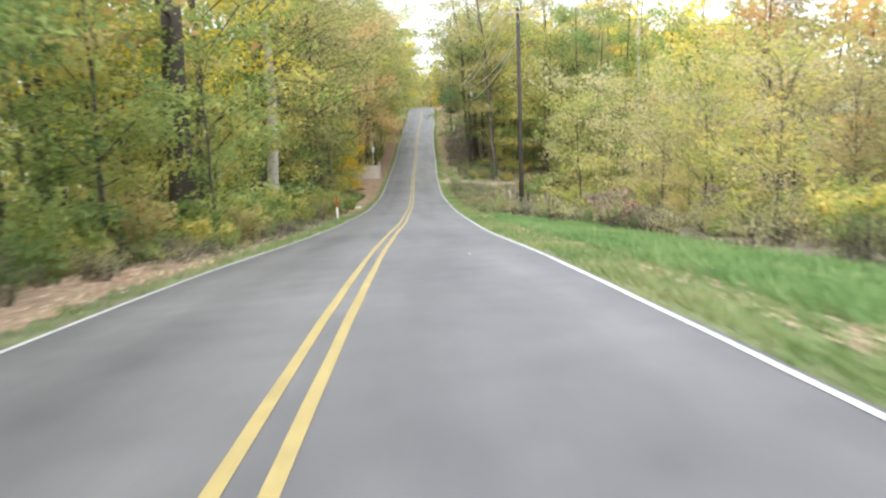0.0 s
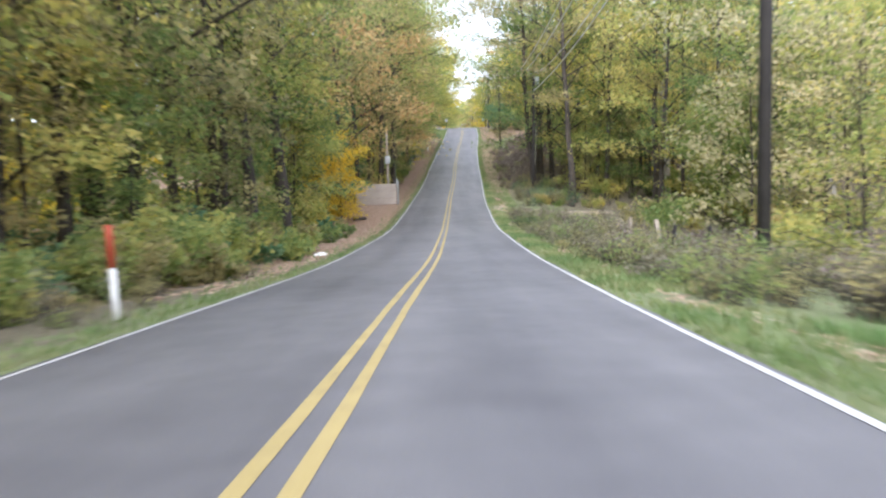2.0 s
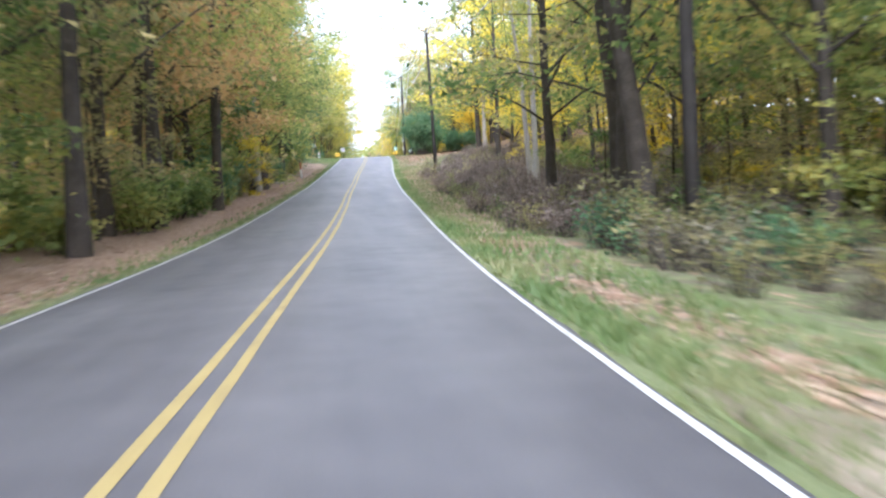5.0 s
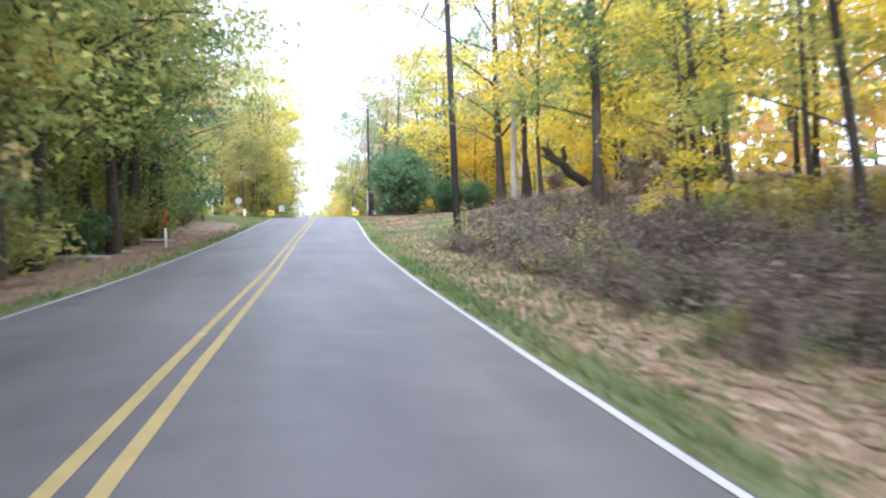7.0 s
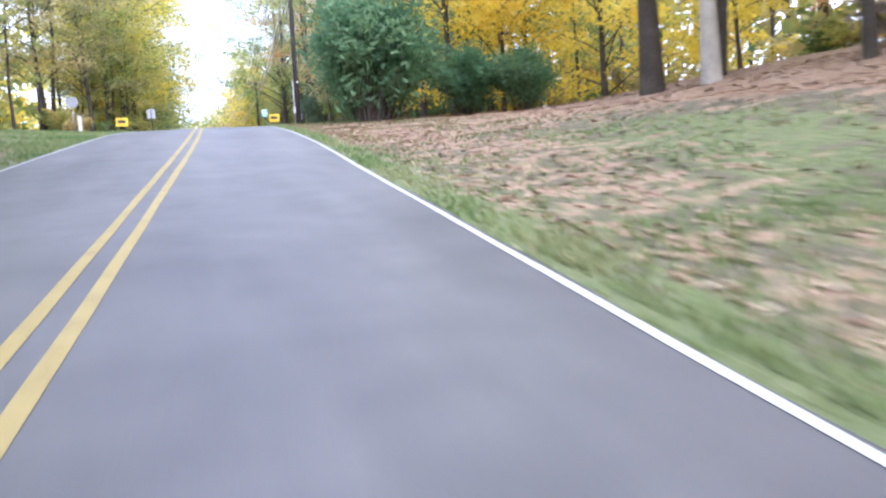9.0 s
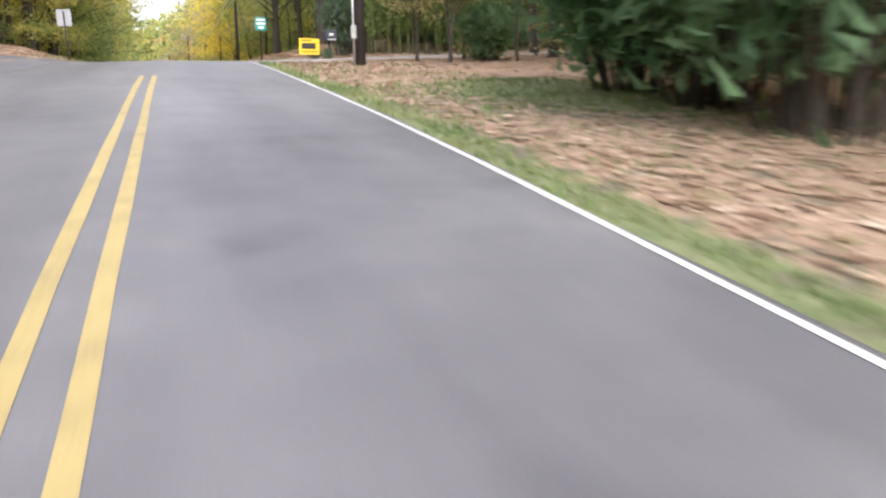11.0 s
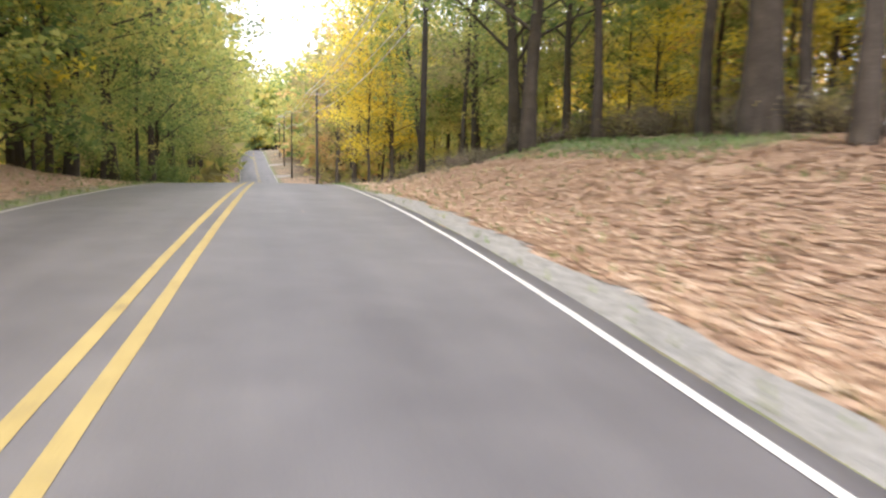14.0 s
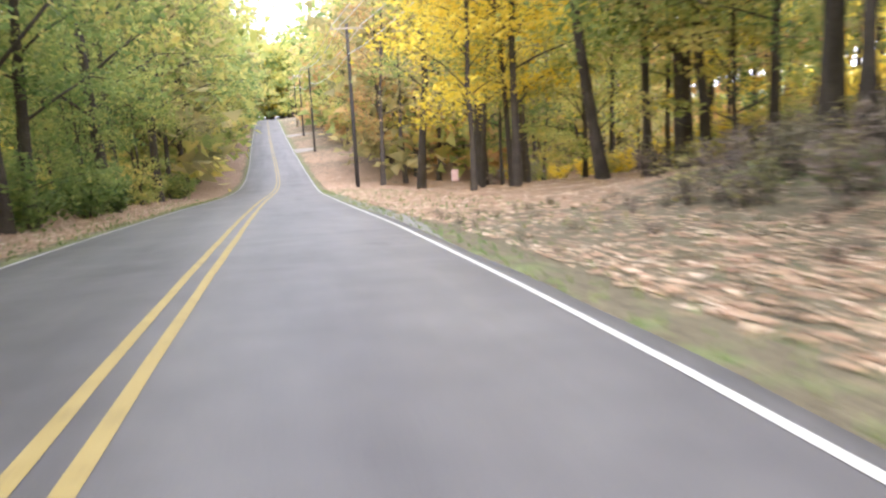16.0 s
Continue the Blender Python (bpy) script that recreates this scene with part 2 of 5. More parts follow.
def ground_material():
    """Grass, fallen leaves and bare earth, mixed by what covers the ground there."""
    m, nt, links, bsdf = material("ground")
    pos = nt.new("ShaderNodeTexCoord").outputs["Object"]
    mid, small, tiny = (noise_node(nt, links, s, 5, pos) for s in (2.2, 9, 40))
    fine = nt.new("ShaderNodeMixRGB")
    fine.inputs[0].default_value = .5
    links.new(small.outputs[0], fine.inputs[1])
    links.new(tiny.outputs[0], fine.inputs[2])
    at = nt.new("ShaderNodeAttribute")
    at.attribute_name = "cover"
    sep = nt.new("ShaderNodeSeparateColor")
    links.new(at.outputs["Color"], sep.inputs[0])
    dull = ramp_node(nt, links, fine.outputs[0], [(.3, (.08, .11, .045)), (.5, (.15, .18, .075)), (.7, (.28, .27, .15))])
    rich = ramp_node(nt, links, fine.outputs[0], [(.3, (.065, .115, .04)), (.5, (.12, .195, .07)), (.7, (.22, .27, .12))])
    grass = nt.new("ShaderNodeMixRGB")
    links.new(sep.outputs[2], grass.inputs[0])
    links.new(dull.outputs[0], grass.inputs[1])
    links.new(rich.outputs[0], grass.inputs[2])
    leaf = ramp_node(nt, links, fine.outputs[0], [(.34, (.12, .07, .05)), (.47, (.275, .18, .12)), (.57, (.44, .315, .225)), (.7, (.63, .51, .41))])
    earth = ramp_node(nt, links, fine.outputs[0], [(.34, (.07, .06, .04)), (.52, (.15, .13, .085)), (.7, (.27, .24, .16))])

    def blend(a, b, amount, spread):
        f = nt.new("ShaderNodeMath")
        f.operation = "MULTIPLY_ADD"
        links.new(mid.outputs[0], f.inputs[0])
        f.inputs[1].default_value = spread
        links.new(amount, f.inputs[2])
        k = nt.new("ShaderNodeMapRange")
        k.inputs[1].default_value, k.inputs[2].default_value = .4 + spread * .5, .6 + spread * .5
        links.new(f.outputs[0], k.inputs[0])
        mx = nt.new("ShaderNodeMixRGB")
        links.new(k.outputs[0], mx.inputs[0])
        links.new(a, mx.inputs[1])
        links.new(b, mx.inputs[2])
        return mx.outputs[0]

    c = blend(earth.outputs[0], grass.outputs[0], sep.outputs[0], 1.6)
    c = blend(c, leaf.outputs[0], sep.outputs[1], 1.6)
    links.new(c, bsdf.inputs["Base Color"])
    bsdf.inputs["Roughness"].default_value = .95
    bp = nt.new("ShaderNodeBump")
    bp.inputs["Strength"].default_value, bp.inputs["Distance"].default_value = .8, .05
    links.new(fine.outputs[0], bp.inputs["Height"])
    links.new(bp.outputs[0], bsdf.inputs["Normal"])
    return m


# ---- mesh helpers ----
def mesh_of(name, verts, faces, mats):
    me = bpy.data.meshes.new(name)
    me.from_pydata(verts, [], faces)
    for m in mats if isinstance(mats, (list, tuple)) else [mats]:
        me.materials.append(m)
    return me


def put(name, verts, faces, mats, parent=None, label="", smooth=False):
    me = mesh_of(name, [tuple(map(float, v)) for v in verts], faces, mats)
    if smooth:
        me.polygons.foreach_set("use_smooth", [True] * len(me.polygons))
    ob = new(name, me)
    if parent is not None:
        ob.parent = parent
    if label:
        ob["label"] = label
    return ob


def part(name, bm, mat, parent, label="", smooth=False):
    me = bpy.data.meshes.new(name)
    bm.to_mesh(me)
    bm.free()
    me.materials.append(mat)
    if smooth:
        me.polygons.foreach_set("use_smooth", [True] * len(me.polygons))
    ob = new(name, me)
    ob.parent = parent
    if label:
        ob["label"] = label
    return ob


def box(bm, size, at=(0, 0, 0), bevel=0.0, turn=None):
    r = bmesh.ops.create_cube(bm, size=1.0)["verts"]
    m = Matrix.Translation(at) @ (turn or Matrix()) @ Matrix.Diagonal((*size, 1))
    bmesh.ops.transform(bm, matrix=m, verts=r)
    if bevel:
        edges = list({e for v in r for e in v.link_edges})
        bmesh.ops.bevel(bm, geom=edges, offset=bevel, segments=2, affect="EDGES", profile=.6)
    return bm


def rod(points, radii, sides=7, cap=True):
    """A tapered tube along points: vertices and faces."""
    pts = [Vector(p) for p in points]
    vs, fs = [], []
    for i, p in enumerate(pts):
        d = (pts[min(i + 1, len(pts) - 1)] - pts[max(i - 1, 0)]).normalized()
        a = d.orthogonal().normalized() if abs(d.z) < .95 else Vector((1, 0, 0))
        a = (a - d * a.dot(d)).normalized()
        b = d.cross(a)
        for k in range(sides):
            an = 2 * math.pi * k / sides
            vs.append(p + (a * math.cos(an) + b * math.sin(an)) * radii[i])
    for i in range(len(pts) - 1):
        for k in range(sides):
            k2 = (k + 1) % sides
            fs.append((i * sides + k, i * sides + k2, (i + 1) * sides + k2, (i + 1) * sides + k))
    if cap:
        fs.append(tuple(reversed(range(sides))))
        fs.append(tuple(range((len(pts) - 1) * sides, len(pts) * sides)))
    return vs, fs


def join(pieces):
    vs, fs = [], []
    for v, f in pieces:
        n = len(vs)
        vs += list(v)
        fs += [tuple(i + n for i in q) for q in f]
    return vs, fs


def leaf_tris(rng, centres, size, droop=0.35, slim=0.75):
    """One small pointed leaf for every centre."""
    n = len(centres)
    d = rng.normal(size=(n, 3))
    d[:, 2] = d[:, 2] * .45 - droop
    d /= np.linalg.norm(d, axis=1)[:, None]
    w = np.cross(d, rng.normal(size=(n, 3)) * (.6, .6, 1))
    w /= np.linalg.norm(w, axis=1)[:, None] + 1e-9
    s = (size * rng.uniform(.55, 1.4, n))[:, None]
    v = np.stack([centres - d * s * .55, centres + w * s * slim * .5 + d * s * .25, centres - w * s * slim * .5 + d * s * .45], 1)
    return v.reshape(-1, 3), np.arange(n * 3).reshape(n, 3)


def fast_mesh(name, v, f, mat):
    me = bpy.data.meshes.new(name)
    n, k = len(f), f.shape[1]
    me.vertices.add(len(v))
    me.vertices.foreach_set("co", np.asarray(v, np.float32).ravel())
    me.loops.add(n * k)
    me.loops.foreach_set("vertex_index", f.ravel().astype(np.int32))
    me.polygons.add(n)
    me.polygons.foreach_set("loop_start", np.arange(0, n * k, k, dtype=np.int32))
    me.materials.append(mat)
    me.update()
    me.validate()
    return me


# ---- trees ----
def make_tree(name, seed, height, girth, crown_from, spread, limbs, leaves, leaf, lean=0.0, top=1.0, bark=None, tint="green", bare=0.0, droop=.15, twigs=2, shown=True, clump=1.0, lift=0.0):
    """A tapered trunk with limbs and twigs, and a crown of single leaves round the twigs."""
    rng = np.random.default_rng(seed)
    tree = new(name)
    n = 9
    hs = np.linspace(0, height, n)
    bend = np.cumsum(rng.normal(0, .012 * height / 3, (n, 2)), 0) + np.outer(hs, [lean, lean * .3])
    bend = bend + np.stack([np.sin(hs * .35 + seed), np.cos(hs * .29 + seed)], 1) * .012 * height * (hs / height)[:, None]
    bend -= bend[0]
    trunk = [Vector((bend[i, 0], bend[i, 1], hs[i] - (.35 if i == 0 else 0))) for i in range(n)]
    rad = [girth * (1.35 if i == 0 else 1.0) * (1 - .82 * (hs[i] / height)) for i in range(n)]
    pieces = [rod(trunk, rad, 9, False)]
    tips = []
    up = Vector((0, 0, 1))

    def on_trunk(h):
        u = min(h / height * (n - 1), n - 1.001)
        i = int(u)
        return trunk[i].lerp(trunk[i + 1], u - i), rad[i] + (rad[i + 1] - rad[i]) * (u - i)

    for k in range(limbs):
        h = height * (crown_from + (.97 - crown_from) * ((k + rng.uniform(0, .8)) / limbs))
        p, r = on_trunk(h)
        an = k * 2.4 + rng.uniform(-.5, .5)
        rel = (h / height - crown_from) / (1 - crown_from)
        reach = spread * (1 - 1.5 * top * (rel - .45) ** 2) * rng.uniform(.5, 1.25)
        rise = rng.uniform(.1, .95) + rel * .5 + lift
        d = Vector((math.cos(an), math.sin(an), 0))
        side = d.cross(up)
        sway = rng.normal(0, .09, 3) * reach
        arm = [p, p + d * reach * .3 + up * reach * .36 * rise + side * sway[0],
               p + d * reach * .66 + up * reach * .66 * rise + side * (sway[0] + sway[1]),
               p + d * reach + up * reach * (.78 * rise - rng.uniform(0, .16)) + side * (sway[0] + sway[1] * 2 + sway[2])]
        lr = max(min(r * .45, .012 * reach + .012), .014)
        if shown:
            pieces.append(rod(arm, [lr, lr * .72, lr * .42, .007], 4, False))
        for q in range(5):
            f = min(rng.uniform(.3, 1.05), .999) * 3
            b = arm[int(f)].lerp(arm[int(f) + 1], f - int(f))
            t = b + side * rng.normal(0, .26) * reach + d * rng.normal(.05, .12) * reach + up * rng.uniform(-.08, .1) * reach
            if q < twigs:
                pieces.append(rod([b, b.lerp(t, .55) + up * .04 * reach, t], [lr * .3, lr * .2, .005], 3, False))
            tips += [t, t, b.lerp(t, .55)]
        tips += [arm[3], arm[3], arm[2].lerp(arm[3], .5)]
    v, f = join(pieces)
    put("trunk", v, f, bark or BARK, tree, smooth=True)
    if leaves and bare < 1:
        t = np.array([list(a) for a in tips])
        keep = rng.random(len(t)) >= bare
        t = t[keep] if keep.any() else t
        c = t[rng.integers(0, len(t), leaves)]
        rr = np.clip(spread * .125, .26, .62) * clump
        off = rng.normal(0, 1, (leaves, 3)) * rr * np.array([1, 1, .52])
        off[:, 2] -= .14 * (off[:, 0] ** 2 + off[:, 1] ** 2) / rr
        me = fast_mesh("crown", *leaf_tris(rng, c + off, leaf, droop), LEAF[tint])
        crown = new("crown", me)
        crown.parent = tree
    return tree


def plant_at(y, lat, sink=0.0):
    return float(road_x(y) + lat), float(y), float(ground(y, lat)) - sink


PLANTS = []


def plant(kind, y, lat, size=1.0, turn=None, tint=None, label="", group="", tilt=0.0, category="tree", rng=random):
    """A copy of a plant, standing on the ground beside the road."""
    src = rng.choice(KINDS[kind])
    x, y, z = plant_at(y, lat, .05)
    a = rng.uniform(0, 360) if turn is None else turn
    ob = copy_thing(src, pose(x, y, z, tilt * rng.uniform(-1, 1), tilt * rng.uniform(-1, 1), a) @ Matrix.Diagonal((size, size, size * rng.uniform(.9, 1.12), 1)))
    if tint:
        for c in ob.children:
            if c.name.startswith(("crown", "leaves")):
                c.material_slots[0].link = "OBJECT"
                c.material_slots[0].material = LEAF[tint]
    tagged(ob, label, category, group)
    PLANTS.append(ob)
    return ob


def blade(points):
    """A thin flat stem, three triangles."""
    a, b, c = points
    w = Vector((.009, .005, 0))
    return [a - w, a + w, b - w * .7, b + w * .7, c], [(0, 1, 3), (0, 3, 2), (2, 3, 4)]


def make_shrub(name, seed, height, width, stems, leaves, leaf, tint, droop=.2, upright=0.5, slim=.75):
    """Many thin stems from one foot, with leaves along them."""
    rng = np.random.default_rng(seed)
    shrub = new(name)
    pieces, c = [], []
    for k in range(stems):
        an, out = rng.uniform(0, 6.28), rng.uniform(.15, 1) * width
        h = height * rng.uniform(.55, 1.0) * (1 - .3 * out / width)
        foot = Vector((math.cos(an) * out * .25, math.sin(an) * out * .25, -.1))
        tip = Vector((math.cos(an) * out, math.sin(an) * out, h))
        mid = foot.lerp(tip, .55) + Vector((0, 0, h * .15 * upright))
        pieces.append(rod([foot, mid, tip], [.018, .011, .004], 3, False) if name != "weed_clump" else blade([foot, mid, tip]))
        for q in range(max(leaves // stems, 1)):
            f = rng.uniform(.12, 1) ** .8
            b = foot.lerp(mid, f * 2) if f < .5 else mid.lerp(tip, f * 2 - 1)
            c.append(np.array(b) + rng.normal(0, .09 * (width + height) * .5, 3) * (1, 1, .8))
    v, f = join(pieces)
    put("trunk", v, f, BARK, shrub)
    me = fast_mesh("crown", *leaf_tris(rng, np.array(c), leaf, droop, slim), LEAF[tint])
    new("crown", me).parent = shrub
    return shrub


KINDS = {
    "tall": [make_tree("tree", s, h, g, .17, sp, 18, 5000, .235, tint="green") for s, h, g, sp in ((11, 19, .20, 4.8), (12, 22, .23, 5.4), (13, 17, .17, 4.2))],
    "high": [make_tree("tree", s, h, g, .22, sp, 17, 4600, .235, tint="lime") for s, h, g, sp in ((21, 21, .19, 4.8), (22, 18, .16, 4.2))],
    "mid": [make_tree("young_tree", s, h, g, .05, sp, 20, 3300, .19, tint="lime", twigs=1) for s, h, g, sp in ((31, 8.5, .08, 2.9), (32, 7, .065, 2.7), (33, 10, .10, 3.2))],
    "oak": [make_tree("oak_tree", s, h, g, .17, sp, 27, 7000, .25, tint="green") for s, h, g, sp in ((15, 18, .24, 7.2), (16, 20, .27, 7.8))],
    "canopy": [make_tree("tree", s, h, g, .34, sp, 24, 6000, .25, tint="green") for s, h, g, sp in ((17, 23, .25, 6.6), (18, 25, .28, 7.2))],
    "bare": [make_tree("tree", s, h, g, .22, sp, 22, 1500, .24, tint="olive", bare=.5, twigs=4, lift=.55) for s, h, g, sp in ((41, 17, .22, 4.8), (42, 15, .16, 4.0))],
    "maple": [make_tree("maple_tree", s, h, g, .05, sp, 28, 5000, .245, tint="yellow", top=.6) for s, h, g, sp in ((35, 9, .12, 3.2), (36, 11, .14, 3.6))],
    "tall_maple": [make_tree("maple_tree", s, h, g, .18, sp, 28, 6500, .22, tint="yellow", top=.5) for s, h, g, sp in ((39, 16, .10, 4.6), (40, 18, .12, 4.8))],
    "myrtle": [make_tree("small_tree", s, h, .05, .26, sp, 16, 2400, .12, tint="olive", top=.5, lift=.5, twigs=3, lean=ln) for s, h, sp, ln in ((91, 4.6, 2.1, .08), (92, 4.0, 1.9, -.1))],
    "thicket": [make_tree("small_tree", s, h, .06, .05, sp, 26, 3000, .2, tint="cream", top=.35, lift=.25, twigs=1) for s, h, sp in ((37, 6.2, 3.3), (38, 7.6, 3.6))],
    "bush": [make_shrub("shrub", s, h, w, 16, 1300, .18, "green") for s, h, w in ((51, 2.2, 1.4), (52, 1.7, 1.5), (53, 2.8, 1.6))],
    "ever": [make_shrub("evergreen_shrub", s, h, w, 70, 7600, .30, "dark", .4, 2.0, .34) for s, h, w in ((54, 4.2, 2.4), (55, 3.6, 2.2))],
    "weed": [make_shrub("weed_clump", s, h, w, 26, 220, .10, "dry", .1, 1.6) for s, h, w in ((61, 1.35, .8), (62, 1.05, 1.0), (63, 1.7, .75))],
    "scrub": [make_shrub("scrub", s, h, w, 7, 330, .27, "green", .1, .8) for s, h, w in ((64, 1.6, 1.3), (65, 2.3, 1.4))],
    "far": [make_tree("far_tree", s, h, g, .06, sp, 13, 420, 1.08, tint="lime", twigs=0, shown=False, clump=1.8) for s, h, g, sp in ((71, 18, .22, 4.8), (72, 15, .18, 4.4))],
}


# ---- ground, road and lines ----
def strip(y0, y1, lats, lift, step=1.5, wobble=0.0, on_road=True, inner=True, skirt=0.0):
    """A ribbon along the road between two or more distances from its middle."""
    ys = np.linspace(y0, y1, max(int((y1 - y0) / step), 1) + 1)
    vs, fs, k = [], [], len(lats)
    for i, y in enumerate(ys):
        for j, lt in enumerate(lats):
            l2 = lt + (wobble * (math.sin(y * 1.7 + j) + math.sin(y * .61 + 2 * j)) * .5 if j == k - 1 or (j == 0 and inner) else 0)
            h = road_top(y, l2) if on_road else ground(y, l2)
            vs.append((float(road_x(y)) + l2, float(y), float(h) + lift - (skirt if j in (0, k - 1) else 0)))
    for i in range(len(ys) - 1):
        for j in range(k - 1):
            a = i * k + j
            fs.append((a, a + 1, a + k + 1, a + k))
    return vs, fs


def cover_at(y, lat):
    """How grassy and how leaf-strewn the ground is."""
    d = np.abs(lat) - HALF
    right = lat > 0
    tooth = .25 * np.sin(y * .5) + .2 * np.sin(y * .23 + 1)
    grass = np.where(right, np.interp(y, [-60, 95, 110, 170, 182, 196, 215, 236, 250, 290, 300, 600], [.95, .85, .55, .45, .55, .42, .35, .3, .3, .34, .3, .5]),
                     np.interp(y, [-60, 15, 25, 50, 58, 188, 195, 214, 222, 600], [.2, .25, .5, .5, .3, .35, .95, .9, .3, .25]))
    grass = grass - np.clip((d - np.where(right, 5, np.where(y > 185, 2.2, .9))) / np.where(right | (y > 185), 5, 1.5), 0, .8) + np.clip(1 - d / .7, 0, 1) * np.where(right & (y > 266), .25, .3)
    leaf = np.where(right, np.interp(y, [-60, 20, 100, 118, 130, 168, 176, 190, 205, 222, 240, 262, 270, 276, 285, 300, 340, 400, 600], [.25, .15, .12, .5, .8, .85, .45, .6, .7, .85, .95, .9, .75, .48, .55, .8, .75, .45, .4]),
                    np.interp(y, [-60, 0, 15, 28, 50, 60, 75, 130, 187, 195, 214, 224, 240, 600], [.8, .85, .7, .2, .15, .6, .95, .95, .75, .1, .15, .7, .95, .7]))
    grass = grass + np.where(right & (y > 256) & (y < 292), .7 * np.exp(-((d - 7.5) / 1.5) ** 2), 0)
    leaf = leaf - np.where(right & (y > 256) & (y < 292), .7 * np.exp(-((d - 7.5) / 1.5) ** 2), 0)
    flat = np.where(right, np.exp(-((y - 281) / 9) ** 2) * np.clip(1.3 - d / 5, 0, 1), 0)
    grass, leaf = grass - .15 * flat, leaf - .25 * flat
    leaf = leaf - np.where(right & (y > 112) & (y < 172), .6 * np.clip((d - 2.6) / .8, 0, 1), 0)
    drift = np.where(right & (y < 118), np.clip(.25 + .55 * np.sin(y * .31 + 1) + .5 * np.sin(y * .83), 0, 1) * np.exp(-((d - .95 - .2 * np.sin(y * .5)) / .35) ** 2), 0)
    grass, leaf = grass - .6 * drift, leaf + .6 * drift
    leaf = leaf - np.clip(1 - d / np.where(right, .6, .6), 0, 1) * .7 + tooth * .3
    bank = np.where(right, .6 * np.exp(-((y - 179.5) / 4.5) ** 2 - ((d - 6.0) / 1.7) ** 2) + .8 * np.exp(-((y - 170) / 5) ** 2 - ((d - 3.6) / 1.2) ** 2) + 1.1 * np.exp(-((y - 211) / 4) ** 2 - ((d - 3.6) / 1.6) ** 2), 0)
    grass, leaf = grass + .5 * bank, leaf - .55 * bank
    crest = np.where(right, np.exp(-((y - 188) / 11) ** 4) * np.clip((d - 6.9) / 1.2, 0, 1) + .6 * np.exp(-((y - 192) / 9) ** 2 - ((d - 2.4) / 1.0) ** 2), 0)
    grass, leaf = grass - .4 * crest, leaf + .55 * crest
    away = np.clip((d - 30) / 25, 0, 1)
    grass, leaf = grass + (.62 - grass) * away, leaf + (.36 - leaf) * away
    return np.clip(grass, 0, 1), np.clip(leaf, 0, 1)


def lush_at(y, lat):
    """Where the grass is long and a rich green."""
    d = lat - HALF
    return np.clip((44 - y) / 8, 0, 1) * np.clip((d - 1.0) / .8, 0, 1) * np.clip((24 - d) / 8, 0, 1) + .5 * np.exp(-((y - 98) / 5) ** 2 - ((d - 3) / 2) ** 2) + .9 * np.exp(-((y - 270) / 16) ** 4 - ((d - 7) / 2) ** 2) + .4 * np.exp(-((y - 274) / 6) ** 2 - ((d - 3) / 2) ** 2)


def build_ground():
    lats = np.concatenate([[-1600, -900, -450, -220, -120], np.linspace(-70, -20, 11), np.arange(-18, -8, 1.5), np.arange(-8, -3.6, .55), [-HALF - .02, -3.24, -3.17, -2.9, 0, 2.9, 3.17, 3.24, HALF + .02],
                           np.arange(3.9, 8.3, .55), np.arange(9, 19, 1.5), np.linspace(20, 70, 11), [120, 220, 450, 900, 1600]])
    ys = np.concatenate([[-1500, -700, -300, -150, -80], np.arange(-40, 330, 1.5), np.arange(332, 480, 4), np.arange(490, 700, 20), [800, 1000, 1400, 2000, 3000]])
    Y, L = np.meshgrid(ys, lats, indexing="ij")
    Yc = np.clip(Y, -60, 640)
    Z = ground(Yc, L) - np.where(np.abs(L) < 3.0, .12, np.where(np.abs(L) < 3.2, .05, np.where(np.abs(L) < HALF, .012, 0)))
    V = np.stack([road_x(Yc) + L, Y, Z], -1).reshape(-1, 3)
    n, k = Y.shape
    i, j = np.meshgrid(np.arange(n - 1), np.arange(k - 1), indexing="ij")
    a = (i * k + j).ravel()
    me = fast_mesh("ground", V, np.stack([a, a + 1, a + k + 1, a + k], 1), ground_material())
    g, lf = cover_at(Yc, L)
    col = me.color_attributes.new("cover", "FLOAT_COLOR", "POINT")
    col.data.foreach_set("color", np.stack([g, lf, lush_at(Yc, L), np.ones_like(g)], -1).astype(np.float32).ravel())
    me.polygons.foreach_set("use_smooth", [True] * len(me.polygons))
    tagged(new("ground", me), "leaf-strewn grassy ground beside the wooded road", "ground", kind="structure")


def road_mesh():
    """The asphalt: the verge has grown up to the painted line but for the stretch with a paved margin."""
    ys = np.arange(-60, 640.1, 1.0)
    vs, fs, k = [], [], 11
    for y in ys:
        r = HALF - .13 * np.interp(y, [232, 240, 292, 300], [1, 0, 0, 1]) + .02 * math.sin(y * 1.7) + .015 * math.sin(y * .61)
        r += 1.25 * float(np.interp(y, [224.2, 226, 228, 230, 233, 235, 236.6, 238], [0, .25, .7, 1, 1, .75, .3, 0]))
        l = HALF - .12 + .02 * math.sin(y * 1.3 + 1) + .02 * math.sin(y * .47)
        for lat, drop in ((-l - .03, .12), (-l, 0), (-3.1, 0), (-2.4, 0), (-1.6, 0), (0, 0), (1.6, 0), (2.4, 0), (3.2, 0), (r, 0), (r + .03, .12)):
            vs.append((float(road_x(y)) + lat, float(y), float(road_top(y, lat) if lat < HALF + .06 else max(ground(y, lat), road_top(y, HALF)) + .012) - drop))
    for i in range(len(ys) - 1):
        for j in range(k - 1):
            a = i * k + j
            fs.append((a, a + 1, a + k + 1, a + k))
    return vs, fs


build_ground()
road = put("road", *road_mesh(), ASPHALT, smooth=True)
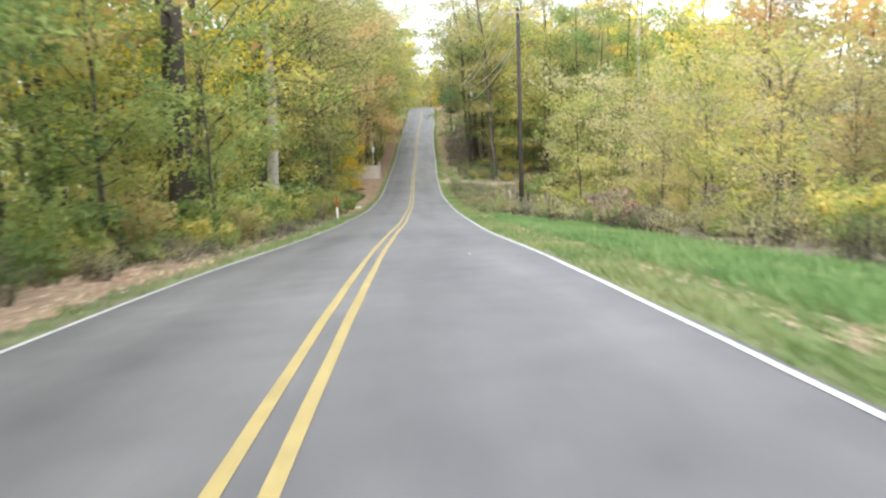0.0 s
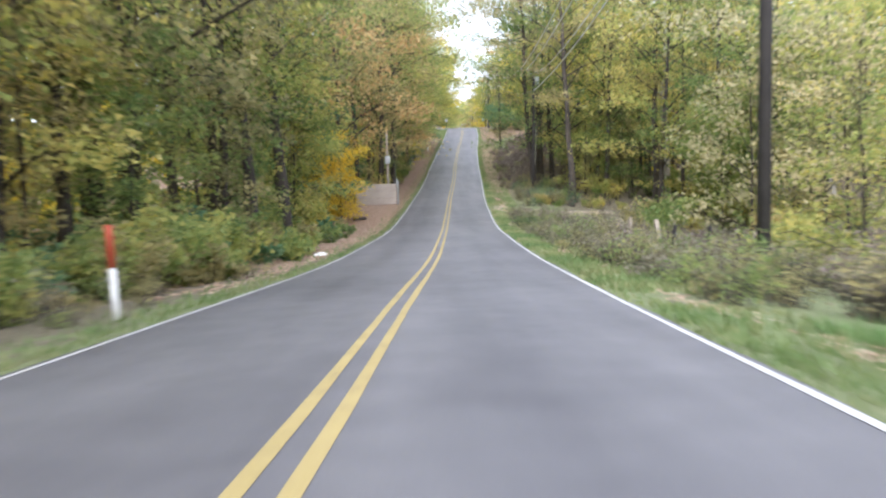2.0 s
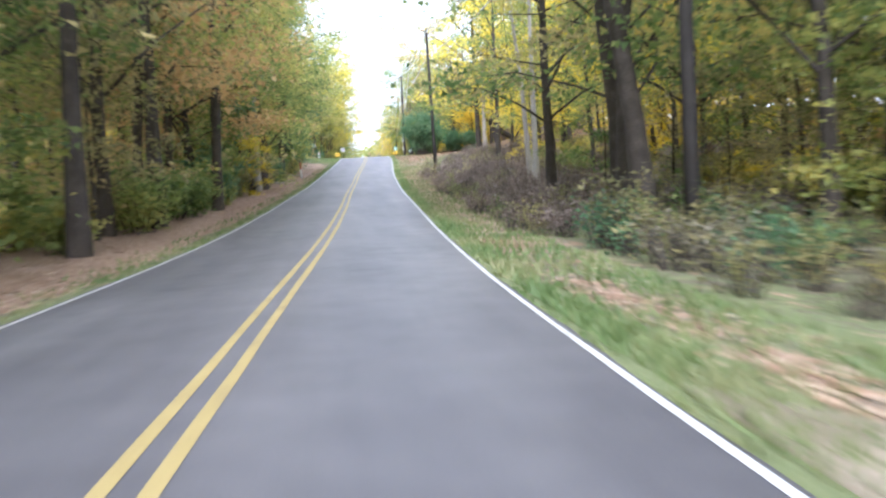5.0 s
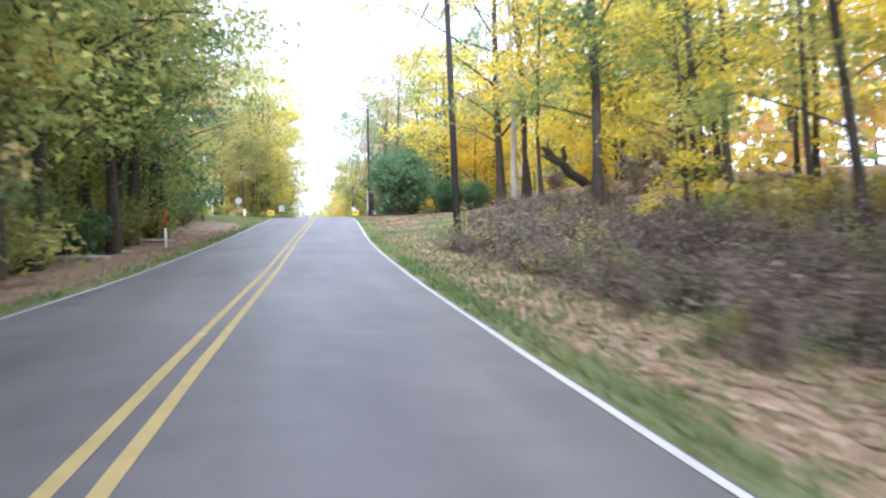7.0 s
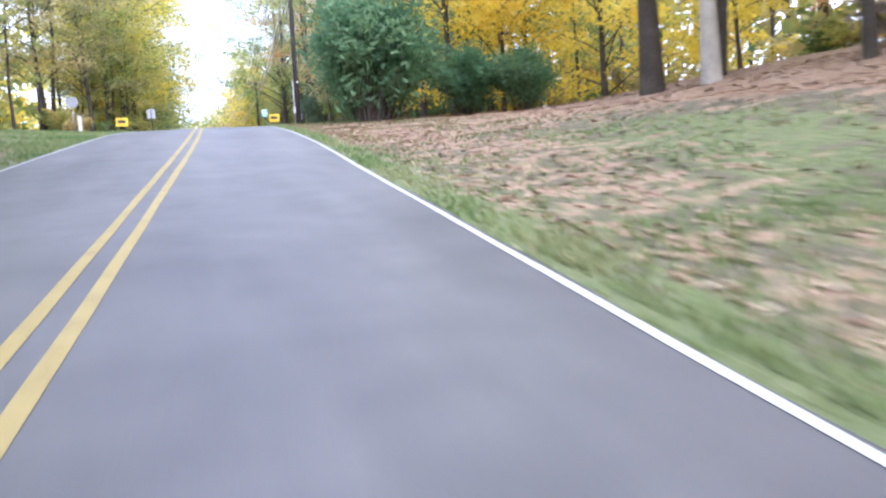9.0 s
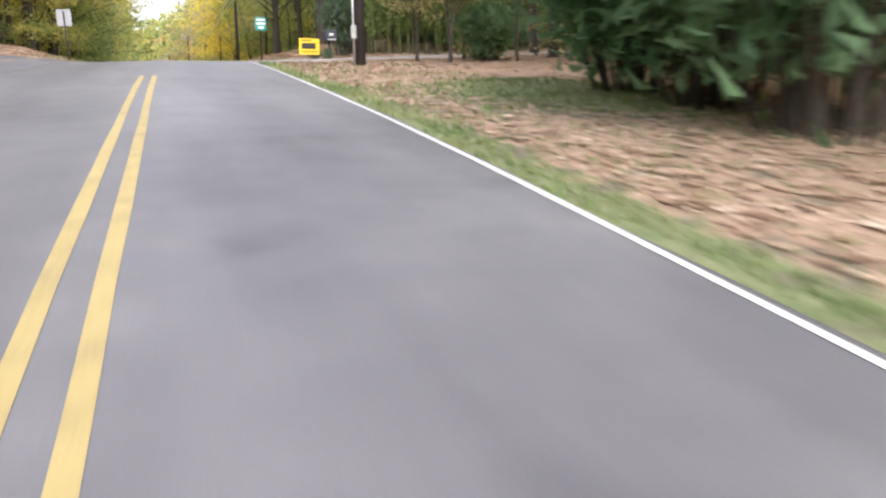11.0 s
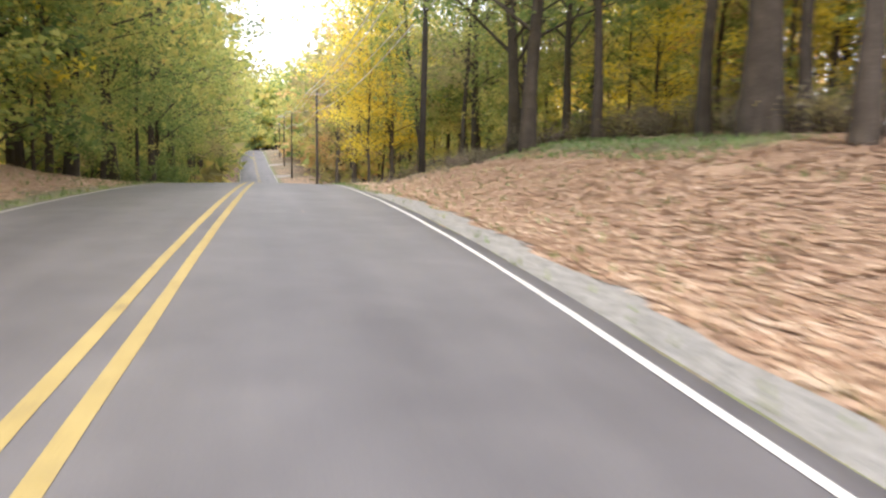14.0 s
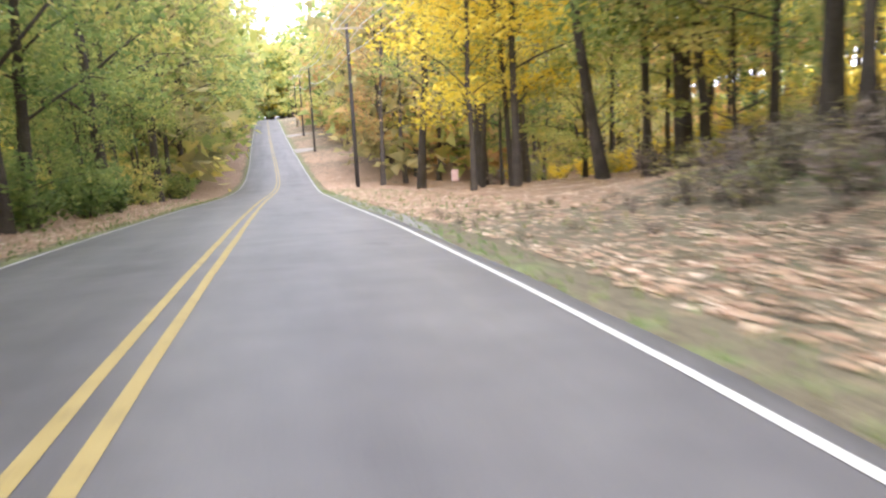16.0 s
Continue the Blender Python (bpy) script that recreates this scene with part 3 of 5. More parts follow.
# wheel tracks are polished paler, the strip between them is darker
lane = road.data.attributes.new("lane", "FLOAT", "POINT")
lane.data.foreach_set("value", [(0, -.3, -.2, .3, -.5, .2, -.5, .3, -.2, -.3, 0)[i % 11] for i in range(len(road.data.vertices))])
tagged(road, "worn grey asphalt two-lane country road", "road", kind="structure")
W = 3.15
GAP = (216.8, 231)
for name, a, mat, runs in (
        ("edge_line", W, WHITE, ((-60, 640),)), ("edge_line", -W, WHITE, ((-60, GAP[0] - 4), (GAP[1] + 6, 640))),
        ("centre_line", -.05, YELLOW, ((-60, GAP[0]), (GAP[1], 640))), ("centre_line", .21, YELLOW, ((-60, GAP[0]), (GAP[1], 640)))):
    for y0, y1 in runs:
        w = .035 if mat is WHITE else .051
        tagged(put(name, *strip(y0, y1, [a - w, a + w], .005, 1.5, .008), mat),
               "painted white edge line on the asphalt" if mat is WHITE else "painted double yellow centre line on the asphalt", "road marking", kind="structure")

# ---- woods ----
rng = random.Random(5)


class Heap:
    """Plants past counting, gathered into one object."""

    def __init__(self, name):
        self.name, self.v, self.f, self.m, self.n, self.mats = name, [], [], [], 0, [BARK]

    def add(self, kind, y, lat, size, tint):
        src = rng.choice(KINDS[kind])
        x, y, z = plant_at(y, lat, .05)
        m = np.array(pose(x, y, z, rng.uniform(-4, 4), rng.uniform(-4, 4), rng.uniform(0, 360)) @ Matrix.Scale(size, 4))
        if LEAF[tint] not in self.mats:
            self.mats.append(LEAF[tint])
        for c in src.children:
            me = c.data
            v = np.empty(len(me.vertices) * 3, np.float32)
            me.vertices.foreach_get("co", v)
            f = np.empty(len(me.loops), np.int32)
            me.loops.foreach_get("vertex_index", f)
            v, f = v.reshape(-1, 3), f.reshape(len(me.polygons), -1)
            self.v.append(v @ m[:3, :3].T + m[:3, 3])
            self.f.append(f + self.n)
            self.m.append(0 if c.name.startswith("trunk") else self.mats.index(LEAF[tint]))
            self.n += len(v)

    def done(self, label, category):
        me = bpy.data.meshes.new(self.name)
        v = np.concatenate(self.v).astype(np.float32)
        loops = np.concatenate([f.ravel() for f in self.f]).astype(np.int32)
        sizes = np.concatenate([np.full(len(f), f.shape[1]) for f in self.f])
        me.vertices.add(len(v))
        me.vertices.foreach_set("co", v.ravel())
        me.loops.add(len(loops))
        me.loops.foreach_set("vertex_index", loops)
        me.polygons.add(len(sizes))
        me.polygons.foreach_set("loop_start", np.concatenate([[0], np.cumsum(sizes)[:-1]]).astype(np.int32))
        for m in self.mats:
            me.materials.append(m)
        me.polygons.foreach_set("material_index", np.concatenate([np.full(len(f), k) for f, k in zip(self.f, self.m)]).astype(np.int32))
        me.update()
        me.validate()
        return tagged(new(self.name, me), label, category, kind="stuff")


def spots(side, y0, y1, d0, d1, per10):
    """Places strewn over a stretch of the roadside, some number for every ten metres."""
    n = round((y1 - y0) / 10 * per10)
    for i in range(n):
        yield y0 + (i + rng.random()) * (y1 - y0) / n, side * (HALF + d0 + (d1 - d0) * rng.random())


WORDS = {"green": "green", "lime": "yellow-green", "yellow": "golden yellow", "orange": "rusty orange", "gold": "deep gold", "olive": "thin faded olive", "cream": "pale creamy yellow", "dark": "dark evergreen", "holly": "glossy blackish green", "dry": "dry brown", "grass": "grassy green", "bamboo": "light green"}
NAMES = {"oak": "broad oak with wide limbs and %s leaves", "tall": "tall woodland tree with %s leaves", "canopy": "very tall woodland tree with a broad high %s crown", "high": "slender woodland tree with a high %s crown", "mid": "young understory tree with %s leaves",
         "bare": "half-bare woodland tree with %s leaves", "maple": "small maple tree in %s autumn leaf", "tall_maple": "tall maple tree in %s autumn leaf", "bush": "%s leafy shrub at the wood's edge", "ever": "large rounded %s shrub", "myrtle": "small tree on thin pale stems with %s leaves", "thicket": "low spreading tree of the roadside thicket with %s leaves"}
CATS = {"bush": "shrub", "ever": "shrub"}


def grow(kind, y, lat, size=1.0, tint="green", turn=None, tilt=2.5, note=""):
    return plant(kind, y, lat, size, turn, tint, NAMES[kind] % WORDS[tint] + note, {"bush": "roadside shrubs", "ever": "evergreen shrubs", "mid": "understory trees", "maple": "yellow maples", "thicket": "thicket trees"}.get(kind, "roadside woods"),
                 tilt, CATS.get(kind, "tree"), rng)


def woods(side, y0, y1, d0, d1, per10, kinds, tints, size=(.85, 1.15), keep=None):
    for y, lat in spots(side, y0, y1, d0, d1, per10):
        if keep is None or keep(y, lat):
            grow(rng.choice(kinds), y, lat, rng.uniform(*size), rng.choice(tints))


def heap(pile, side, y0, y1, d0, d1, per10, kinds, tints, size=(.85, 1.15), keep=None):
    for y, lat in spots(side, y0, y1, d0, d1, per10):
        if keep is None or keep(y, lat):
            pile.add(rng.choice(kinds), y, lat, rng.uniform(*size), rng.choice(tints))

# ---- the left-hand side ----
MIX, WARM = ["green", "lime", "lime", "yellow", "olive"], ["yellow", "lime", "orange", "green", "yellow"]
woods(-1, -12, 76, 4.2, 10, 2.8, ["tall", "high", "tall", "bare"], MIX, keep=lambda y, l: not (10 < y < 30 and l > -9.4 or 30 <= y < 51.5 and l > -9.6))
woods(-1, 76, 130, 5.2, 10, 2.8, ["tall", "high", "bare"], ["green", "olive", "green"])
woods(-1, 130, 180, 4.8, 10, 2.4, ["tall", "high", "tall"], ["olive", "lime", "lime", "orange"], (.8, 1.0))
CLEAR = lambda y, l: not (7 < y < 27.5 and l > -7.6 or 34 < y < 53 and l > -9.2 or 66 < y < 79 and l > -7.6 or 84 < y < 108)
woods(-1, -8, 28, 3.4, 8, 5.8, ["mid"], ["lime", "green", "olive", "green", "yellow"], keep=CLEAR)
woods(-1, 28, 60, 3.0, 8, 5.8, ["mid"], ["green", "olive", "green", "olive", "lime"], keep=CLEAR)
woods(-1, 34, 53, 3.0, 5.2, 5, ["bush"], ["lime", "green", "lime"], (.7, 1.0))
woods(-1, 22, 34, 2.2, 4.2, 6, ["bush"], ["green", "lime", "olive"], (.5, .8))
woods(-1, 60, 130, 3.0, 8, 4.0, ["mid"], ["green", "lime", "green", "olive", "green"], keep=CLEAR)
woods(-1, 128, 160, 3.6, 8, 4.2, ["mid"], ["lime", "orange", "green", "green", "green"])
woods(-1, 124, 150, 3.2, 5.5, 4, ["bush"], ["green", "olive", "dark"], (.9, 1.4))
woods(-1, 138, 180, 3.2, 6, 5, ["mid", "bush"], ["green", "green", "dark", "olive"], (.9, 1.25))
woods(-1, 160, 193, 3.0, 8, 6.5, ["mid"], ["green", "lime", "green"], (.6, .9))
woods(-1, 168, 193, 3.0, 7, 6, ["bush"], ["green", "olive", "green"], (.9, 1.3))
woods(-1, 0, 178, 2.6, 5.5, 3.6, ["bush"], ["green", "green", "lime", "olive"], (.7, 1.15), keep=lambda y, l: not (76 < y < 110 or 44 < y < 50 or y < 20 and l > -7.6))
woods(-1, 76, 110, 5.5, 10, 5, ["mid", "bush"], ["green", "green", "dark"])
woods(-1, 182, 220, 11, 19, 7, ["tall", "mid", "high", "mid"], ["green", "olive", "orange", "green", "lime"])
woods(-1, 236, 272, 4.5, 10, 2.8, ["tall", "high"], ["lime", "yellow", "lime", "green"], (.75, 1.0))
woods(-1, 272, 330, 4.5, 10, 2.8, ["tall", "high"], ["green", "green", "lime", "olive"], (.8, 1.05))
woods(-1, 245, 280, 2.8, 7, 6, ["mid"], ["lime", "yellow", "lime", "green"], (.9, 1.25))
woods(-1, 280, 330, 2.8, 7, 3.6, ["mid"], ["lime", "green", "green", "lime"])
woods(-1, 280, 330, 2.6, 6, 3.0, ["bush"], ["green", "lime", "green"])
# single trees that stand out
pale = make_tree("pale_tree", 81, 23, .42, .36, 5.0, 12, 1500, .36, bark=BARK_PALE, tint="lime")
tagged(pale, "tall tree with a thick pale grey trunk at the wood's edge", "tree", "pale-barked trees")
pale.matrix_basis = pose(*plant_at(51.7, -8.5, .1))
grow("bare", 75, -7.4, 1.3, "olive")
for y, lat, s in ((53, -9.4, .9), (58, -9.8, 1.0), (61.5, -9.0, .9), (66, -9.6, 1.0), (70, -9.2, 1.0)):
    grow("bare", y, lat, s, "olive")
grow("bare", 82, -8.6, 1.35, "orange")
for y, lat in ((79.5, -8.0), (82, -9.0), (84.5, -8.8), (77, -8.2), (86.5, -9.6)):
    grow("mid", y, lat, 1.1, "lime")
grow("oak", 107, -8.0, 1.05, "olive")
for y, lat, s, tint in ((160, -6.6, .85, "green"), (168, -6.4, .85, "green"), (176, -6.8, .8, "lime"), (139, -7.4, .8, "orange"), (243, -8.8, .75, "olive"), (240, -12, .8, "olive")):
    grow("oak", y, lat, s, tint)
for y, lat, s, tint in ((70, -7.8, 1.0, "lime"), (88, -10.4, 1.0, "olive"), (97, -10.2, 1.05, "olive"), (110, -6.2, 1.0, "green"), (118, -5.8, 1.0, "olive"), (127, -6.2, .95, "olive"), (136, -5.8, .95, "green"), (150, -9.6, .9, "orange"), (156, -6.2, .9, "lime"), (166, -6.0, .85, "green"), (176, -6.4, .85, "lime"),
                        (104, 17.5, 1.0, "olive"), (112, 14.6, 1.0, "lime"), (117, 8.3, 1.05, "olive"), (123, 9.5, 1.05, "green"), (108, 11.0, 1.05, "olive"), (126, 11.0, .95, "olive"), (241.5, 10.8, .85, "green"), (246, 15, 1.0, "orange"), (286, 14.6, 1.0, "olive"), (296, 18.5, .9, "green")):
    grow("canopy", y, lat, s, tint)
for y, lat, s, tint in ((322, 9.0, 1.05, "green"), (342, 8.8, 1.0, "orange"), (306, 10.4, .9, "lime"), (318, -7.2, 1.05, "lime"), (332, -6.8, 1.05, "olive")):
    grow("tall", y, lat, s, tint)
for y, lat, s in ((91.8, -7.3, .56), (90.9, -7.9, .58), (89.8, -8.5, .5), (91.2, -8.6, .6), (90.4, -7.0, .44)):
    grow("maple", y, lat, s, "gold", note=" beside the leafy verge")
grow("maple", 149, -6.2, .34, "yellow", note=" beside the leafy verge")
copy_thing(pale, pose(*plant_at(154.7, -6.4, .1), 0, 0, 30) @ Matrix.Diagonal((.45, .45, .8, 1)))
copy_thing(pale, pose(*plant_at(143.9, 10.8, .1), 0, -4, 0) @ Matrix.Diagonal((.42, .42, .75, 1)))
copy_thing(pale, pose(*plant_at(141.5, 10.5, .1), 0, -6, 250) @ Matrix.Diagonal((.45, .45, .8, 1)))
copy_thing(pale, pose(*plant_at(162.2, -8.0, .1), 0, 0, 200) @ Matrix.Diagonal((.6, .6, .85, 1)))
grow("high", 167.5, -7.2, 1.1, "green")
grow("tall", 170.5, -6.4, 1.1, "green", tilt=6)
for y, lat in ((147, -7.8), (152.5, -7.4), (157, -7.0)):
    grow("high", y, lat, 1.0, "lime", note=" and a dark trunk")
grow("bare", 113, -6.4, 1.25, "green")
grow("tall", 129, -6.6, 1.1, "orange")
grow("high", 140, -6.4, 1.05, "orange")
grow("tall", 301, -6.5, 1.1, "green")
for y, lat, s, tint in ((249, -7.6, 1.15, "lime"), (257, -6.4, 1.15, "yellow"), (264, -6.6, 1.15, "yellow"), (272, -6.4, 1.1, "lime"), (281, -6.4, 1.1, "lime"), (290, -6.2, 1.05, "green")):
    grow("tall_maple", y, lat, s, tint)

# ---- the right-hand side ----
woods(1, 26, 64, 9.5, 20, 4.2, ["thicket"], ["cream", "olive", "cream", "lime", "olive"], (.8, 1.15), keep=lambda y, l: not (48 < y < 58 and l < 15))
woods(1, 62, 100, 14, 24, 2.6, ["mid"], ["olive", "lime", "lime", "green"], (.8, 1.1))
woods(1, -10, 110, 24, 40, 2.0, ["bare", "tall", "high"], ["olive", "lime", "olive", "orange"])
woods(1, 25, 100, 8, 15, 2.4, ["bush"], ["olive", "lime", "green"], (.6, 1.1))
woods(1, 84, 135, 15, 24, 4.0, ["tall", "high", "mid"], ["olive", "green", "lime", "olive"])
woods(1, 86, 132, 10, 15, 2.6, ["mid", "thicket"], ["olive", "green", "olive", "lime"], (.7, 1.0), keep=lambda y, l: not 95 < y < 103)
woods(1, 104, 135, 9, 16, 3.0, ["mid", "bush"], ["green", "lime", "olive"])
woods(1, 135, 190, 10, 22, 3.4, ["high", "mid", "high", "tall"], ["yellow", "green", "yellow", "lime"], keep=lambda y, l: not (160 < y and l < 14))
woods(1, 138, 190, 15, 30, 2.4, ["maple", "maple", "mid", "high"], ["yellow", "yellow", "lime", "green"], (1.1, 1.5))
woods(1, 190, 236, 19, 28, 4.0, ["tall", "high", "mid", "maple"], WARM, (.65, .85))
woods(1, 254, 292, 12, 20, 1.8, ["high", "high", "mid"], ["green", "orange", "yellow", "green", "lime"], (.6, .8), keep=lambda y, l: l > 12 or y < 284)
woods(1, 250, 292, 16, 26, 3.0, ["maple", "mid"], ["yellow", "lime", "yellow", "orange", "green"], (.9, 1.3))
woods(1, 251, 286, 12.5, 16, 1.8, ["mid"], ["olive", "orange", "lime", "green"], (.6, .9))
woods(1, 246, 290, 9.5, 17, 2.0, ["mid"], ["yellow", "green", "lime", "lime"], keep=lambda y, l: l > 13)
woods(1, 298, 345, 9.5, 22, 4.0, ["tall", "high", "mid"], ["olive", "green", "green", "lime"], (.65, .9), keep=lambda y, l: l > 13 or y > 322)
for y, lat, s, tint, kind in ((190.7, 13.4, 1.15, "lime", "oak"), (166.3, 12.3, 1.1, "green", "tall"), (163.9, 15.6, .9, "green", "high"), 
                              (190.3, 15.4, 1.1, "olive", "high"), (287, 11.5, .9, "lime", "high"), (224, 13.5, .8, "green", "tall"), (216.5, 13, .75, "green", "tall"), (121, 9.0, 1.0, "green", "oak"), (133, 9.4, .9, "olive", "oak"), (114, 11.5, .9, "green", "oak"), (259.7, 13.4, .9, "orange", "high"), (266.5, 14.5, .8, "green", "high"),
                              (296, 15.5, .8, "green", "tall"), (301, 17, .8, "yellow", "mid"), (80, 17, 1.35, "cream", "thicket"), (86, 20, 1.5, "lime", "thicket"), (75, 20, 1.4, "cream", "thicket"),
                              (269, 16.5, .7, "green", "high"), (272.1, 19.5, .75, "lime", "high"), (284, 16.5, .75, "olive", "high")):
    grow(kind, y, lat, s, tint)
copy_thing(pale, pose(*plant_at(109.5, 19.7, .1), 0, 0, 140) @ Matrix.Diagonal((.85, .85, 1, 1)))
copy_thing(pale, pose(*plant_at(188.2, 13.8, .1), 0, 0, 310) @ Matrix.Diagonal((.55, .55, .85, 1)))
copy_thing(pale, pose(*plant_at(90, 26, .1), 0, 0, 70) @ Matrix.Diagonal((.7, .7, 1.1, 1)))
for y, lat, s, tint in ((309, 14.5, 1.0, "lime"), (298, 15.5, .8, "lime"), (209, 12.6, 1.2, "yellow"), (207, 14.6, 1.0, "gold"), (203.5, 18.5, 1.1, "yellow"), (211, 17.5, 1.0, "yellow"),
                        (262, 20, 1.2, "yellow"), (268, 22, 1.3, "yellow"), (256, 21, 1.2, "yellow"), (275, 21, 1.2, "yellow"), (251, 17.5, .9, "yellow"), (281, 20, 1.2, "lime"), (290, 21, 1.1, "yellow"), (297, 22, 1.1, "yellow")):
    grow("maple", y, lat, s, tint)
for y, lat, s in ((204.5, 7.4, 1.4), (207.5, 8.2, 1.3), (203, 11.4, .78), (202, 13.6, .68), (210, 8.2, 1.1), (216, 15.5, .95), (222, 17, .9), (222.4, 10.3, .62)):
    grow("ever", y, lat, s, "dark")
for y, lat, s in ((242, 9.6, 1.2), (243.4, 10.8, 1.3)):
    holly = grow("ever", y, lat, s, "holly")
    holly.matrix_basis = holly.matrix_basis @ Matrix.Diagonal((.55, .55, 1.0, 1))
for y, lat, s in ((246.5, 16.0, 1.5), (245, 18.6, 1.5), (247.8, 14.6, 1.4), (243.5, 21, 1.5)):
    grow("ever", y, lat, s, "holly")
for y, lat, s in ((224, 7.4, 1.0), (229, 8.3, .9)):
    grow("tall", y + 10, lat + 10, s, "green")
for y, lat in ((213, 9.2), (216, 8.8), (219, 9.0)):
    grow("tall", y + 2, lat + 9, .9, "green")
for y, lat, tint in ((252, -7.2, "lime"), (259, -6.6, "yellow"), (266, -7.4, "lime"), (275, -6.4, "lime"), (286, -6.8, "green"), (298, -6.4, "lime"), (312, -6.6, "lime"), (326, -6.6, "green"), (340, -6.8, "lime"),
                     (98, -8.3, "orange"), (118, -8.0, "olive"), (124, -7.0, "lime"), (138, -8.4, "lime"), (155, -9.4, "lime"), (62, -9.5, "olive"), (40, -10, "lime"),
                     (326, 13.5, "olive"), (335, 16, "olive"), (352, 10, "lime"), (236, -16, "olive"), (212, -14, "green"), (204, -13.5, "orange"), (197, -13, "green"),
                     (100, 17, "lime"), (116, 14.5, "lime"), (128, 14.0, "green"), (95, 20, "green")):
    grow("oak", y, lat, .72 if 240 < y < 300 and lat > 0 else 1.0, tint)
for y, lat, s, tint in ((276, 11.0, 1.1, "green"), (290, 12.9, .95, "olive"), (271, 10.0, 1.0, "green")):
    grow("oak", y, lat, s, tint)
for y, lat, s, tint in ((268.6, 11.7, 1.1, "green"), (275, 13, 1.1, "olive"), (254.5, 10.8, 1.0, "green"), (262, 12, 1.15, "lime")):
    grow("bare", y, lat, s, tint)
for y, lat, s in ((223.6, 8.2, 1.0), (223.7, 8.3, .9), (222.1, 8.9, 1.0), (222.2, 9.0, .85), (224.4, 10.2, 1.1), (220.6, 10.6, 1.0)):
    grow("myrtle", y, lat, s, "olive")
grow("bush", 225, 10.8, .85, "orange")
for y, lat, s, tint in ((222, 14.5, .8, "olive"), (225.5, 13.5, .7, "olive"), (219, 15, .8, "green"), (226.5, 16.5, .8, "green"), (215, 15.5, .8, "olive")):
    grow("mid", y, lat, s, tint)
big = make_tree("oak_tree", 83, 20, .43, .34, 5.5, 14, 1900, .33, tint="orange")
tagged(big, "large oak with a thick dark trunk on the leafy bank", "tree", "roadside woods")
big.matrix_basis = pose(*plant_at(259, 11.7, .1))
copy_thing(big, pose(*plant_at(29.9, -7.9, .1), 0, 0, 110) @ Matrix.Diagonal((1.3, 1.3, 1.1, 1)))["label"] = "tall oak with a thick dark trunk by the verge"
leaning = make_tree("tree", 84, 16, .21, .42, 4.2, 13, 2600, .3, lean=-.13, tint="lime")
tagged(leaning, "slender tree whose trunk leans towards the road", "tree", "roadside woods")
leaning.matrix_basis = pose(*plant_at(302, 12.6, .1)) @ Matrix.Scale(1.1, 4)


def forked_tree():
    """A short stout trunk that splits into two rising limbs."""
    r4 = np.random.default_rng(85)
    tree = new("forked_tree")
    limbs = [[(0, 0, -.3), (-.05, 0, 1.8), (-.1, 0, 3.7)], [(-.1, 0, 3.5), (-1.6, -.3, 4.9), (-3.2, -.6, 6.6), (-4.2, -.7, 8.6)], [(-.1, 0, 3.5), (.15, .1, 6), (.7, .3, 9), (1.0, .5, 13)],
             [(-1.6, -.3, 4.9), (-2.6, -.9, 5.2), (-3.9, -1.4, 5.8)], [(.1, .1, 5.5), (1.6, -.3, 6.8), (3.2, -.8, 7.6)], [(.4, .2, 7.5), (-.8, -.5, 9.5), (-1.4, -.8, 12)]]
    sizes = [[.36, .28, .26], [.17, .14, .09, .03], [.2, .16, .1, .03], [.07, .05, .02], [.09, .06, .02], [.09, .06, .02]]
    v, f = join([rod(a, b, 8, False) for a, b in zip(limbs, sizes)])
    put("trunk", v, f, BARK, tree, smooth=True)
    tips = np.array([p for a in limbs[1:] for p in a[1:]])
    c = tips[r4.integers(0, len(tips), 3600)] + r4.normal(0, 1, (3600, 3)) * (1.0, 1.0, .7)
    new("crown", fast_mesh("crown", *leaf_tris(r4, c, .26), LEAF["green"])).parent = tree
    tree.matrix_basis = pose(*plant_at(300, 14.7, .1)) @ Matrix.Scale(1.12, 4)
    tagged(tree, "oak with a pale forked trunk and green leaves", "tree", "roadside woods")


forked_tree()
for y, lat, s, tint in ((306, 8.6, 1.0, "yellow"), (308, 10.8, 1.05, "gold"), (312, 10.4, 1.0, "yellow"), (318, 13, 1.0, "yellow")):
    grow("tall_maple", y, lat, s, tint)
for y, lat, s in ((258, 16, .9), (265, 18, 1.0), (272, 15.5, .9), (279, 16, .9), (262, 14.5, .7), (288, 15, .9), (291, 17, 1.0)):
    grow("mid", y, lat, s, "green" if y % 3 == 0 else "lime" if y % 2 else "yellow")

for y, lat, s, tint in ((105, 12.0, 1.05, "green"), (106.5, 13.2, 1.1, "lime"), (104, 14.8, 1.0, "olive"), (103, 12.2, .8, "green"), (100, 21.5, 1.05, "green"), (97, 23.5, 1.1, "olive"),
                        (304, 20.0, 1.3, "green"), (281, 13.0, .9, "lime")):
    grow("mid", y, lat, s, tint)
# the glade in front of the pale tree by the meadow
for ob in [o for o in bpy.context.scene.objects if o.parent is None and o.get("group") in ("roadside woods", "understory trees", "thicket trees", "roadside shrubs")]:
    across, along, _ = ob.matrix_basis.translation
    if 84 < along < 109 and abs(across - (19.7 - (109.5 - along) * .42)) < 2.4:
        for piece in (*ob.children_recursive, ob):
            bpy.data.objects.remove(piece)

